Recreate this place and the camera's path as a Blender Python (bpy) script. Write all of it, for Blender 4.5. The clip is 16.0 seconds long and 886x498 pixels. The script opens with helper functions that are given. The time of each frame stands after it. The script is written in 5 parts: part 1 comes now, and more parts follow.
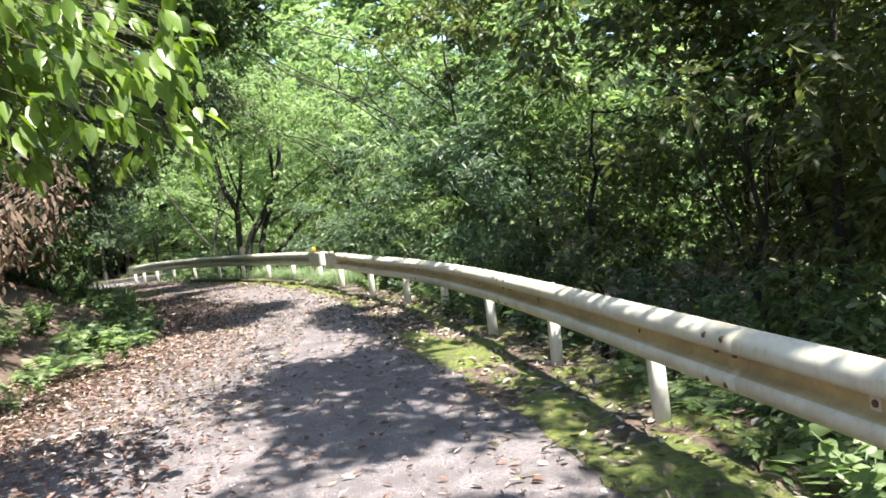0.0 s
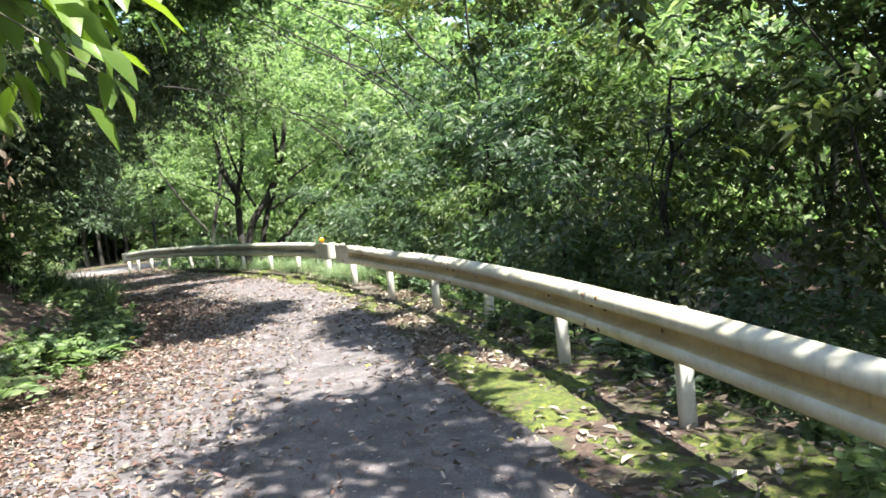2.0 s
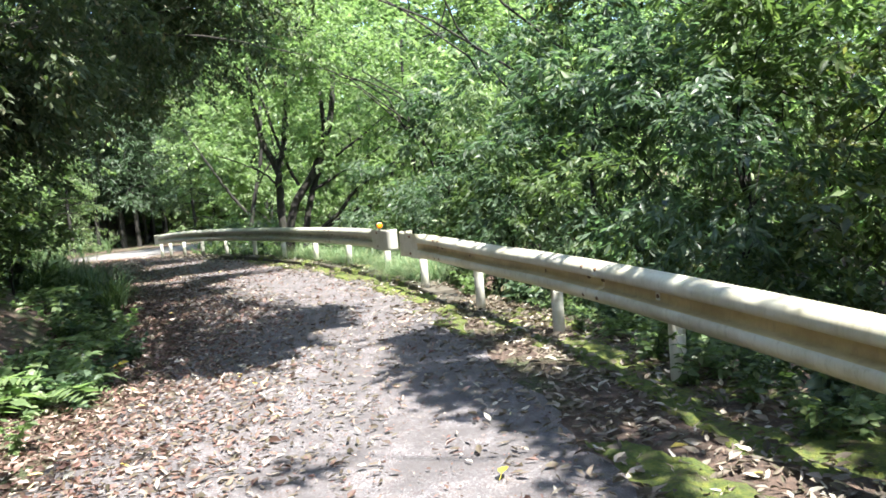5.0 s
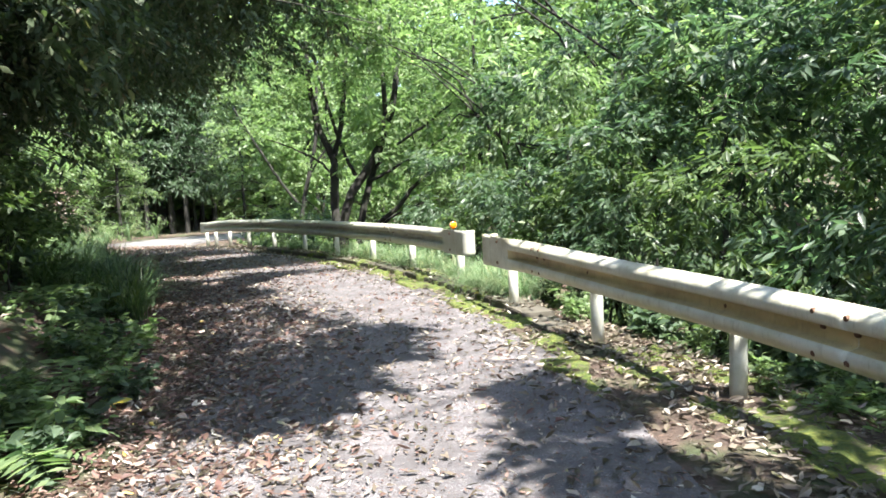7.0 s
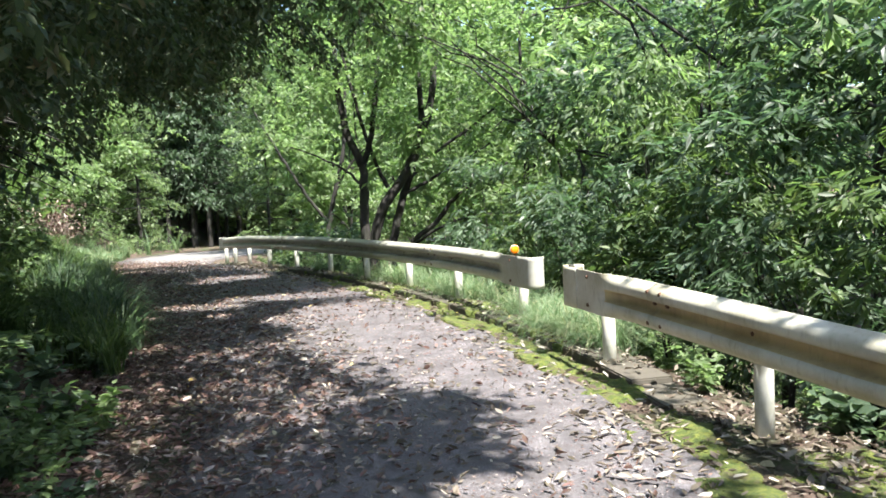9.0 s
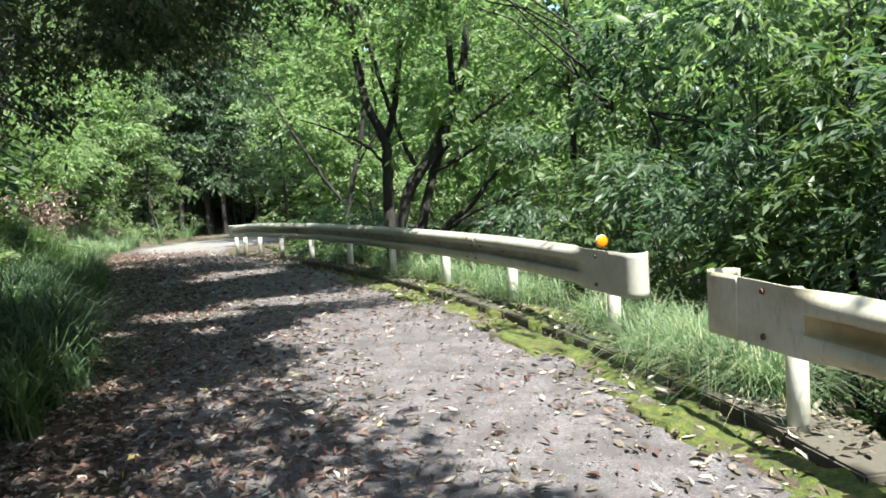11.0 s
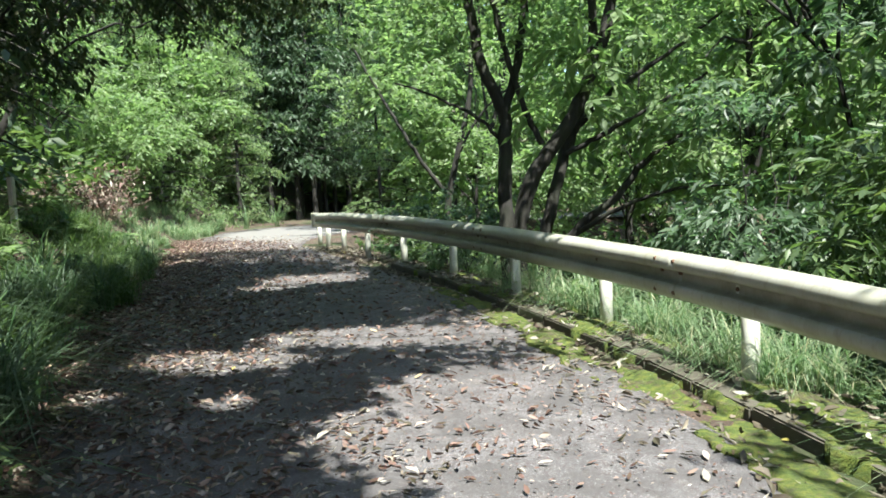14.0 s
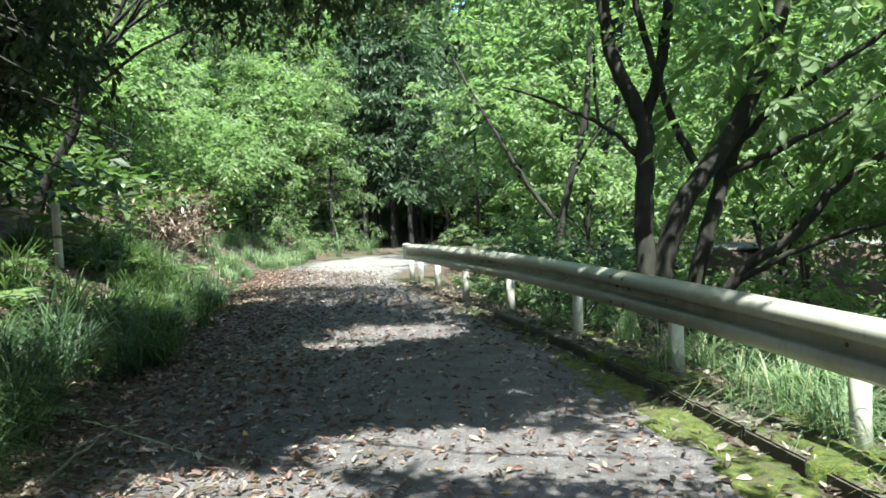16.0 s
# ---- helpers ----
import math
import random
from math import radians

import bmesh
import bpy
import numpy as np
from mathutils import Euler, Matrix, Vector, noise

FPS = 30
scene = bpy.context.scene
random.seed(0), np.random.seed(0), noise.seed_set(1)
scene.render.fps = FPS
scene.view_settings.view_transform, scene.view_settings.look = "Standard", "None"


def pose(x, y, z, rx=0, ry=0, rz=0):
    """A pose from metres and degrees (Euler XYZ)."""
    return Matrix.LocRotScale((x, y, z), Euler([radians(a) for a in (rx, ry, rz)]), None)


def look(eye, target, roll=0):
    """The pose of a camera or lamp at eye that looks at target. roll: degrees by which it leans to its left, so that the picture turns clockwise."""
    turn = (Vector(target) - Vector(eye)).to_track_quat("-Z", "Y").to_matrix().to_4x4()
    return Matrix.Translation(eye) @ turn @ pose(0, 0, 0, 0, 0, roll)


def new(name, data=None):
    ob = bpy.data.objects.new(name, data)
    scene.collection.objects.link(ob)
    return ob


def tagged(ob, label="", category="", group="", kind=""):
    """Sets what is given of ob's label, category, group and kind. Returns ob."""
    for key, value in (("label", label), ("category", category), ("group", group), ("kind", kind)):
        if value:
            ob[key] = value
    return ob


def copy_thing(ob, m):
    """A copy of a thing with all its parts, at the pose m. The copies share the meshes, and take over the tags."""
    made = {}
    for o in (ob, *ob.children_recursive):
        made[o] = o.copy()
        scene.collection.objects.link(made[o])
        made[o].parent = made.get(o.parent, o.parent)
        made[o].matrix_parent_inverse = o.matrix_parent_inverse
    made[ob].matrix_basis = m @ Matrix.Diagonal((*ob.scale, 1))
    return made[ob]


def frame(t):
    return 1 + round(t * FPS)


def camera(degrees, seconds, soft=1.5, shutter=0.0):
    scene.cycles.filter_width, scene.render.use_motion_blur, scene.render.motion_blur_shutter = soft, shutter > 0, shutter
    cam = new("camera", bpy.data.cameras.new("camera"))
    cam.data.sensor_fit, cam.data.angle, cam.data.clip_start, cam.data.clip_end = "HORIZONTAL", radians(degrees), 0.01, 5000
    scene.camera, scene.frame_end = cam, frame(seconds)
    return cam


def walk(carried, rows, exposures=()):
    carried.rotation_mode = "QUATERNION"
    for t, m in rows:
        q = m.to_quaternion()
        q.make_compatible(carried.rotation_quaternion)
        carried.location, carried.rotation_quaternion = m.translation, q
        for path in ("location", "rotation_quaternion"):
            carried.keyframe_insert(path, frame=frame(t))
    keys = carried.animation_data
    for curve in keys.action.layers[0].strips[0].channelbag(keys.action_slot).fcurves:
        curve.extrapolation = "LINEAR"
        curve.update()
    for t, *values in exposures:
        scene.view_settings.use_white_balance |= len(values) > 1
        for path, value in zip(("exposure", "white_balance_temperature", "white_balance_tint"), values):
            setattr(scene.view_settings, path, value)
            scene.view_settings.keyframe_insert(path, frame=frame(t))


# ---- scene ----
cam = camera(61.3, 16.0, soft=1.7)
METRES, EYE, TILT, LEAN, TURN = 18.5, 1.5, 0.0, 0.0, -13.0
ROWS = [
    (0.0, 0.0, 0.0, 0.0, -0.37, -3.08, 6.89),
    (0.5, -0.0051, 0.0312, 0.0012, 2.07, -2.02, 6.31),
    (1.0, -0.0096, 0.0598, 0.0014, -0.23, -2.96, 5.07),
    (1.5, -0.0139, 0.0894, 0.0021, 0.19, -3.05, 4.93),
    (2.0, -0.0245, 0.1171, 0.0023, -0.05, -4.0, 6.08),
    (2.5, -0.0316, 0.1491, 0.0012, 0.19, -5.84, 6.97),
    (3.0, -0.0421, 0.1771, 0.002, 0.06, -4.93, 6.14),
    (3.5, -0.0452, 0.2075, 0.0004, 0.55, -4.78, 6.17),
    (4.0, -0.0552, 0.2368, 0.0006, 1.02, -4.85, 5.7),
    (4.5, -0.0616, 0.2658, -0.0, 2.02, -4.88, 5.53),
    (7.0, -0.1061, 0.4065, -0.0018, 6.92, -4.81, 2.95),
    (7.5, -0.1153, 0.4332, -0.0013, 7.73, -4.86, 2.86),
    (8.0, -0.1232, 0.4639, -0.0002, 8.57, -4.41, 3.03),
    (8.5, -0.1335, 0.4926, 0.0007, 8.21, -3.73, 2.99),
    (9.0, -0.1407, 0.5234, 0.0003, 8.97, -3.75, 2.76),
    (11.5, -0.1866, 0.6802, -0.0024, 10.92, -5.54, 3.72),
    (12.0, -0.1955, 0.71, -0.0027, 11.63, -5.97, 3.32),
    (12.5, -0.2099, 0.7401, -0.0021, 12.45, -6.14, 3.04),
    (13.0, -0.22, 0.7698, -0.0035, 13.46, -6.27, 2.78),
    (13.5, -0.2348, 0.8013, -0.0029, 14.66, -6.45, 2.75),
    (14.0, -0.2445, 0.8307, -0.0026, 17.78, -5.65, 2.5),
    (14.5, -0.2577, 0.8607, -0.0015, 22.11, -3.72, 1.48),
    (15.0, -0.267, 0.8909, -0.0007, 23.85, -1.79, 1.9),
    (15.5, -0.2805, 0.9217, -0.0009, 24.62, -1.94, 2.04),
    (16.0, -0.2977, 0.9494, -0.0012, 25.2, -3.37, 2.27),
]
walk(cam, [(t, pose(0, 0, EYE, TILT, LEAN, TURN) @ pose(METRES * x, METRES * y, METRES * z, 90 + pitch, roll, yaw)) for t, x, y, z, yaw, pitch, roll in ROWS],
     exposures=[(0.0, 2.37, 6600, 12), (3.0, 2.37, 6400, 9), (7.0, 2.37, 6280, 9), (9.0, 2.14, 6280, 10), (11.5, 1.86, 6250, 4), (12.5, 1.74, 6250, 4), (16.0, 2.06, 6100, -3)])

# ---- world and sun ----
SUN = Vector((0.23, -0.425, 0.876)).normalized()
world = bpy.data.worlds.new("world")
scene.world = world
world.use_nodes = True
wn = world.node_tree.nodes
sky = wn.new("ShaderNodeTexSky")
sky.sky_type, sky.sun_disc = "NISHITA", False
sky.sun_elevation = math.asin(SUN.z)
sky.sun_rotation = math.atan2(SUN.x, SUN.y)
wn["Background"].inputs["Strength"].default_value = 0.12
world.node_tree.links.new(sky.outputs[0], wn["Background"].inputs["Color"])
sun = new("sun", bpy.data.lights.new("sun", "SUN"))
sun.data.energy, sun.data.angle, sun.data.color = 5.0, radians(0.53), (1.0, 0.95, 0.86)
sun.matrix_world = look(SUN * 60, (0, 0, 0))


# ---- materials ----
def material(name):
    m = bpy.data.materials.new(name)
    m.use_nodes = True
    return m, m.node_tree.nodes, m.node_tree.links, m.node_tree.nodes["Principled BSDF"]


def ramp(nodes, links, source, stops):
    r = nodes.new("ShaderNodeValToRGB")
    while len(r.color_ramp.elements) < len(stops):
        r.color_ramp.elements.new(0.5)
    for e, (at, colour) in zip(r.color_ramp.elements, stops):
        e.position, e.color = at, (*colour, 1)
    links.new(source, r.inputs[0])
    return r.outputs[0]


def noise_of(nodes, links, scale, detail=5.0, rough=0.6, stretch=None):
    c = nodes.new("ShaderNodeTexCoord")
    n = nodes.new("ShaderNodeTexNoise")
    n.inputs["Scale"].default_value, n.inputs["Detail"].default_value, n.inputs["Roughness"].default_value = scale, detail, rough
    if stretch:
        k = nodes.new("ShaderNodeMapping")
        k.inputs["Scale"].default_value = stretch
        links.new(c.outputs["Object"], k.inputs[0])
        links.new(k.outputs[0], n.inputs["Vector"])
    else:
        links.new(c.outputs["Object"], n.inputs["Vector"])
    return n.outputs["Fac"]


def mixed(nodes, links, fac, a, b, blend="MIX"):
    m = nodes.new("ShaderNodeMix")
    m.data_type, m.blend_type = "RGBA", blend
    for s, v in ((m.inputs[0], fac), (m.inputs[6], a), (m.inputs[7], b)):
        if isinstance(v, (int, float)):
            s.default_value = v
        elif isinstance(v, tuple):
            s.default_value = (*v, 1)
        else:
            links.new(v, s)
    return m.outputs[2]


def relief(nodes, links, bsdf, height, strength, distance):
    b = nodes.new("ShaderNodeBump")
    b.inputs["Strength"].default_value, b.inputs["Distance"].default_value = strength, distance
    links.new(height, b.inputs["Height"])
    links.new(b.outputs[0], bsdf.inputs["Normal"])


def leaf_material(name, stops, glow, rough=0.42, thru=0.44):
    """A leaf: gloss on top, light through it; each leaf has its own tone."""
    m, nodes, links, bsdf = material(name)
    g = nodes.new("ShaderNodeNewGeometry")
    colour = ramp(nodes, links, g.outputs["Random Per Island"], stops)
    vein = noise_of(nodes, links, 60.0, 2.0)
    colour = mixed(nodes, links, ramp(nodes, links, vein, [(0.35, (0, 0, 0)), (0.75, (0.35, 0.35, 0.35))]), colour, (0.10, 0.12, 0.03))
    links.new(colour, bsdf.inputs["Base Color"])
    bsdf.inputs["Roughness"].default_value = rough
    bsdf.inputs["Specular IOR Level"].default_value = 0.45
    t = nodes.new("ShaderNodeBsdfTranslucent")
    links.new(mixed(nodes, links, 1.0, colour, glow, "MULTIPLY"), t.inputs["Color"])
    x = nodes.new("ShaderNodeMixShader")
    x.inputs[0].default_value = thru
    links.new(bsdf.outputs[0], x.inputs[1])
    links.new(t.outputs[0], x.inputs[2])
    links.new(x.outputs[0], nodes["Material Output"].inputs[0])
    return m


LEAF_OLIVE = leaf_material("leaf_olive", [(0.0, (0.030, 0.041, 0.017)), (0.5, (0.053, 0.072, 0.029)), (0.85, (0.09, 0.112, 0.045)), (1.0, (0.15, 0.15, 0.07))], (1.7, 1.8, 1.0), rough=0.46)
LEAF_MID = leaf_material("leaf_mid", [(0.0, (0.036, 0.062, 0.028)), (0.5, (0.066, 0.108, 0.048)), (0.9, (0.108, 0.16, 0.072)), (1.0, (0.16, 0.19, 0.09))], (1.7, 1.9, 1.05), rough=0.46)
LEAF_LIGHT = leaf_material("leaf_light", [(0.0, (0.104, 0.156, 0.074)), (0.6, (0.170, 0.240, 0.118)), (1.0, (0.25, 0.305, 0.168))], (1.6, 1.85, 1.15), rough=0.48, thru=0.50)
LEAF_COOL = leaf_material("leaf_cool", [(0.0, (0.038, 0.062, 0.043)), (0.6, (0.072, 0.112, 0.074)), (1.0, (0.125, 0.170, 0.118))], (1.45, 1.85, 1.2), rough=0.42)
LEAF_DARK = leaf_material("leaf_dark", [(0.0, (0.030, 0.046, 0.026)), (0.6, (0.054, 0.080, 0.044)), (0.9, (0.10, 0.118, 0.066)), (1.0, (0.13, 0.10, 0.065))], (1.4, 1.7, 0.9), rough=0.6, thru=0.32)
LEAF_CONIFER = leaf_material("conifer_spray", [(0.0, (0.028, 0.048, 0.032)), (0.6, (0.055, 0.090, 0.058)), (1.0, (0.10, 0.145, 0.095))], (1.4, 1.75, 1.1), rough=0.5, thru=0.3)
LEAF_NEAR = leaf_material("leaf_near", [(0.0, (0.055, 0.105, 0.018)), (0.6, (0.095, 0.165, 0.028)), (1.0, (0.145, 0.215, 0.045))], (1.8, 1.9, 0.6), rough=0.38, thru=0.44)
LEAF_DRY = leaf_material("leaf_dry", [(0.0, (0.025, 0.013, 0.011)), (0.5, (0.06, 0.030, 0.024)), (0.85, (0.085, 0.05, 0.038)), (1.0, (0.16, 0.105, 0.08))], (1.3, 1.0, 0.7), rough=0.7, thru=0.15)
LITTER = leaf_material("fallen_leaf", [(0.0, (0.040, 0.019, 0.020)), (0.4, (0.095, 0.044, 0.043)), (0.68, (0.165, 0.088, 0.082)), (0.86, (0.25, 0.165, 0.15)), (0.965, (0.42, 0.35, 0.31)), (0.99, (0.52, 0.46, 0.42)), (1.0, (0.48, 0.34, 0.07))], (1.2, 1.0, 0.7), rough=0.65, thru=0.1)
LITTER_PALE = leaf_material("pale_fallen_leaf", [(0.0, (0.040, 0.029, 0.025)), (0.4, (0.092, 0.068, 0.056)), (0.7, (0.185, 0.145, 0.122)), (0.88, (0.31, 0.27, 0.235)), (0.985, (0.48, 0.45, 0.40)), (1.0, (0.46, 0.38, 0.08))], (1.2, 1.1, 0.8), rough=0.65, thru=0.1)
GRASS = leaf_material("grass_blade", [(0.0, (0.085, 0.145, 0.072)), (0.5, (0.15, 0.23, 0.125)), (0.8, (0.25, 0.31, 0.20)), (1.0, (0.42, 0.36, 0.24))], (1.3, 1.6, 1.0), rough=0.5, thru=0.35)


def bark_material(name, dark, light):
    m, nodes, links, bsdf = material(name)
    n = noise_of(nodes, links, 14.0, 8.0, 0.7, (1, 1, 0.22))
    big = noise_of(nodes, links, 1.6, 3.0)
    colour = ramp(nodes, links, n, [(0.3, dark), (0.62, light)])
    colour = mixed(nodes, links, ramp(nodes, links, big, [(0.5, (0, 0, 0)), (0.7, (0.5, 0.5, 0.5))]), colour, (0.035, 0.045, 0.022))
    links.new(colour, bsdf.inputs["Base Color"])
    bsdf.inputs["Roughness"].default_value = 0.9
    relief(nodes, links, bsdf, n, 0.8, 0.03)
    return m


BARK = bark_material("bark", (0.009, 0.008, 0.007), (0.030, 0.026, 0.023))
BARK_TWIG = bark_material("bark_twig", (0.03, 0.03, 0.018), (0.085, 0.08, 0.05))
BARK_PALE = bark_material("bark_pale", (0.08, 0.06, 0.05), (0.24, 0.20, 0.16))


def soil_material():
    m, nodes, links, bsdf = material("forest_soil")
    n = noise_of(nodes, links, 5.0, 9.0, 0.7)
    fine = noise_of(nodes, links, 38.0, 6.0, 0.7)
    colour = ramp(nodes, links, n, [(0.25, (0.026, 0.019, 0.015)), (0.5, (0.070, 0.047, 0.036)), (0.7, (0.13, 0.09, 0.07))])
    colour = mixed(nodes, links, ramp(nodes, links, fine, [(0.5, (0, 0, 0)), (0.68, (0.7, 0.7, 0.7))]), colour, (0.20, 0.125, 0.09))
    colour = mixed(nodes, links, ramp(nodes, links, noise_of(nodes, links, 0.8, 4.0), [(0.5, (0, 0, 0)), (0.6, (0.8, 0.8, 0.8))]), colour, (0.045, 0.07, 0.022))
    links.new(colour, bsdf.inputs["Base Color"])
    bsdf.inputs["Roughness"].default_value = 0.95
    relief(nodes, links, bsdf, fine, 0.9, 0.04)
    return m


def asphalt_material():
    m, nodes, links, bsdf = material("old_asphalt")
    grit = noise_of(nodes, links, 160.0, 3.0, 0.7)
    patch = noise_of(nodes, links, 1.3, 6.0, 0.65)
    dust = noise_of(nodes, links, 7.0, 8.0, 0.75)
    colour = ramp(nodes, links, grit, [(0.3, (0.042, 0.042, 0.049)), (0.52, (0.10, 0.098, 0.108)), (0.72, (0.28, 0.27, 0.27))])
    colour = mixed(nodes, links, ramp(nodes, links, patch, [(0.35, (0, 0, 0)), (0.7, (0.55, 0.55, 0.55))]), colour, (0.15, 0.132, 0.135))
    colour = mixed(nodes, links, ramp(nodes, links, dust, [(0.52, (0, 0, 0)), (0.7, (0.65, 0.65, 0.65))]), colour, (0.19, 0.155, 0.14))
    crumbs = noise_of(nodes, links, 55.0, 9.0, 0.85)
    colour = mixed(nodes, links, ramp(nodes, links, crumbs, [(0.50, (0, 0, 0)), (0.55, (0.85, 0.85, 0.85))]), colour, (0.062, 0.040, 0.040))
    colour = mixed(nodes, links, ramp(nodes, links, noise_of(nodes, links, 95.0, 5.0, 0.75), [(0.56, (0, 0, 0)), (0.61, (0.85, 0.85, 0.85))]), colour, (0.36, 0.345, 0.35))
    stain = noise_of(nodes, links, 2.6, 7.0, 0.7)
    colour = mixed(nodes, links, ramp(nodes, links, stain, [(0.42, (0.75, 0.75, 0.75)), (0.6, (0, 0, 0))]), colour, (0.062, 0.055, 0.056))
    links.new(colour, bsdf.inputs["Base Color"])
    bsdf.inputs["Roughness"].default_value = 0.82
    relief(nodes, links, bsdf, grit, 0.7, 0.006)
    return m


def moss_material():
    m, nodes, links, bsdf = material("moss")
    n = noise_of(nodes, links, 5.5, 9.0, 0.78)
    fine = noise_of(nodes, links, 70.0, 5.0, 0.7)
    tuft = noise_of(nodes, links, 17.0, 6.0, 0.65)
    colour = ramp(nodes, links, fine, [(0.3, (0.036, 0.064, 0.012)), (0.7, (0.125, 0.165, 0.028))])
    colour = mixed(nodes, links, ramp(nodes, links, tuft, [(0.46, (0, 0, 0)), (0.64, (0.8, 0.8, 0.8))]), colour, (0.19, 0.205, 0.035))
    colour = mixed(nodes, links, ramp(nodes, links, tuft, [(0.30, (0.8, 0.8, 0.8)), (0.44, (0, 0, 0))]), colour, (0.030, 0.040, 0.014))
    colour = mixed(nodes, links, ramp(nodes, links, n, [(0.51, (0, 0, 0)), (0.63, (0.9, 0.9, 0.9))]), colour, (0.095, 0.072, 0.045))
    links.new(colour, bsdf.inputs["Base Color"])
    bsdf.inputs["Roughness"].default_value = 0.95
    both = nodes.new("ShaderNodeMath")
    both.operation = "ADD"
    links.new(fine, both.inputs[0])
    links.new(tuft, both.inputs[1])
    relief(nodes, links, bsdf, both.outputs[0], 1.0, 0.03)
    return m


def paint_material(name, clean, stain, streaks):
    m, nodes, links, bsdf = material(name)
    n = noise_of(nodes, links, 2.2, 8.0, 0.7)
    fine = noise_of(nodes, links, 26.0, 6.0, 0.7, (1, 1, 0.3))
    colour = ramp(nodes, links, n, [(0.32, stain), (0.58, clean)])
    colour = mixed(nodes, links, ramp(nodes, links, fine, [(0.52, (0, 0, 0)), (0.75, (streaks, streaks, streaks))]), colour, (0.20, 0.17, 0.10))
    links.new(colour, bsdf.inputs["Base Color"])
    bsdf.inputs["Roughness"].default_value = 0.48
    relief(nodes, links, bsdf, fine, 0.15, 0.004)
    return m


def plain_material(name, colour, rough, metal=0.0, dirt=(0.1, 0.08, 0.05)):
    m, nodes, links, bsdf = material(name)
    n = noise_of(nodes, links, 20.0, 6.0, 0.7)
    links.new(mixed(nodes, links, ramp(nodes, links, n, [(0.5, (0, 0, 0)), (0.8, (0.5, 0.5, 0.5))]), colour, dirt), bsdf.inputs["Base Color"])
    bsdf.inputs["Roughness"].default_value, bsdf.inputs["Metallic"].default_value = rough, metal
    relief(nodes, links, bsdf, n, 0.3, 0.004)
    return m


SOIL, ASPHALT, MOSS = soil_material(), asphalt_material(), moss_material()
PAINT = paint_material("cream_paint", (0.54, 0.52, 0.43), (0.38, 0.345, 0.24), 0.55)
GROOVE_OCHRE = paint_material("ochre_groove_paint", (0.46, 0.37, 0.19), (0.28, 0.21, 0.10), 0.6)
GROOVE_GREY = paint_material("dark_grey_groove_paint", (0.32, 0.31, 0.25), (0.15, 0.15, 0.11), 0.6)
PAINT_GREY = paint_material("weathered_white_paint", (0.38, 0.37, 0.33), (0.28, 0.27, 0.205), 0.6)
PAINT_POST = paint_material("white_post_paint", (0.58, 0.58, 0.53), (0.42, 0.41, 0.34), 0.4)
RUST = plain_material("rusty_bolt", (0.13, 0.07, 0.045), 0.7, 0.4)
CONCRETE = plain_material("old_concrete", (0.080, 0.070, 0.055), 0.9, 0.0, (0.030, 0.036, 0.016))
ORANGE = plain_material("orange_reflector", (0.85, 0.22, 0.006), 0.2, 0.0, (0.7, 0.17, 0.006))
GREY_WOOD = plain_material("grey_wood", (0.50, 0.47, 0.40), 0.85, dirt=(0.26, 0.23, 0.18))


# ---- mesh helpers ----
def from_arrays(name, verts, faces, mat, parent=None, label="", smooth=True):
    me = bpy.data.meshes.new(name)
    verts, faces = np.asarray(verts, float), np.asarray(faces, int)
    me.vertices.add(len(verts))
    me.vertices.foreach_set("co", verts.ravel())
    k = faces.shape[1]
    me.loops.add(faces.size)
    me.loops.foreach_set("vertex_index", faces.ravel())
    me.polygons.add(len(faces))
    me.polygons.foreach_set("loop_start", np.arange(0, faces.size, k))
    me.update(calc_edges=True)
    me.validate()
    me.polygons.foreach_set("use_smooth", np.full(len(me.polygons), smooth))
    me.materials.append(mat)
    ob = new(name, me)
    if parent:
        ob.parent = parent
    return tagged(ob, label)


def part(name, bm, mat, parent=None, label="", smooth=False):
    me = bpy.data.meshes.new(name)
    bm.to_mesh(me)
    bm.free()
    me.materials.append(mat)
    me.polygons.foreach_set("use_smooth", np.full(len(me.polygons), smooth))
    ob = new(name, me)
    if parent:
        ob.parent = parent
    return tagged(ob, label)


def thing(name, at, label, category, group="", kind=""):
    ob = tagged(new(name), label, category, group, kind)
    ob.location = at
    ob.empty_display_size = 0.1
    return ob


def unit(v):
    return v / np.maximum(np.linalg.norm(v, axis=-1, keepdims=True), 1e-6)


def tube(points, radii, sides=8, wobble=0.0, rng=None):
    """Verts and quads of a tapered tube along points."""
    p, r = np.asarray(points, float), np.asarray(radii, float)
    d = unit(np.gradient(p, axis=0))
    ref = np.where(np.abs(d[:, 2:3]) > 0.9, np.array([[1.0, 0, 0]]), np.array([[0, 0, 1.0]]))
    a = unit(np.cross(d, ref))
    for i in range(1, len(a)):
        a[i] = a[i - 1] - d[i] * a[i - 1].dot(d[i])
    a = unit(a)
    b = np.cross(d, a)
    ang = np.arange(sides) * 2 * math.pi / sides
    rr = r[:, None] * np.ones(sides)
    if wobble and rng is not None:
        rr = rr * (1 + wobble * rng.standard_normal(rr.shape))
    v = p[:, None, :] + rr[..., None] * (np.cos(ang)[None, :, None] * a[:, None, :] + np.sin(ang)[None, :, None] * b[:, None, :])
    n = len(p)
    i, j = np.meshgrid(np.arange(n - 1), np.arange(sides), indexing="ij")
    k = (j + 1) % sides
    f = np.stack([i * sides + j, i * sides + k, (i + 1) * sides + k, (i + 1) * sides + j], -1).reshape(-1, 4)
    return v.reshape(-1, 3), f


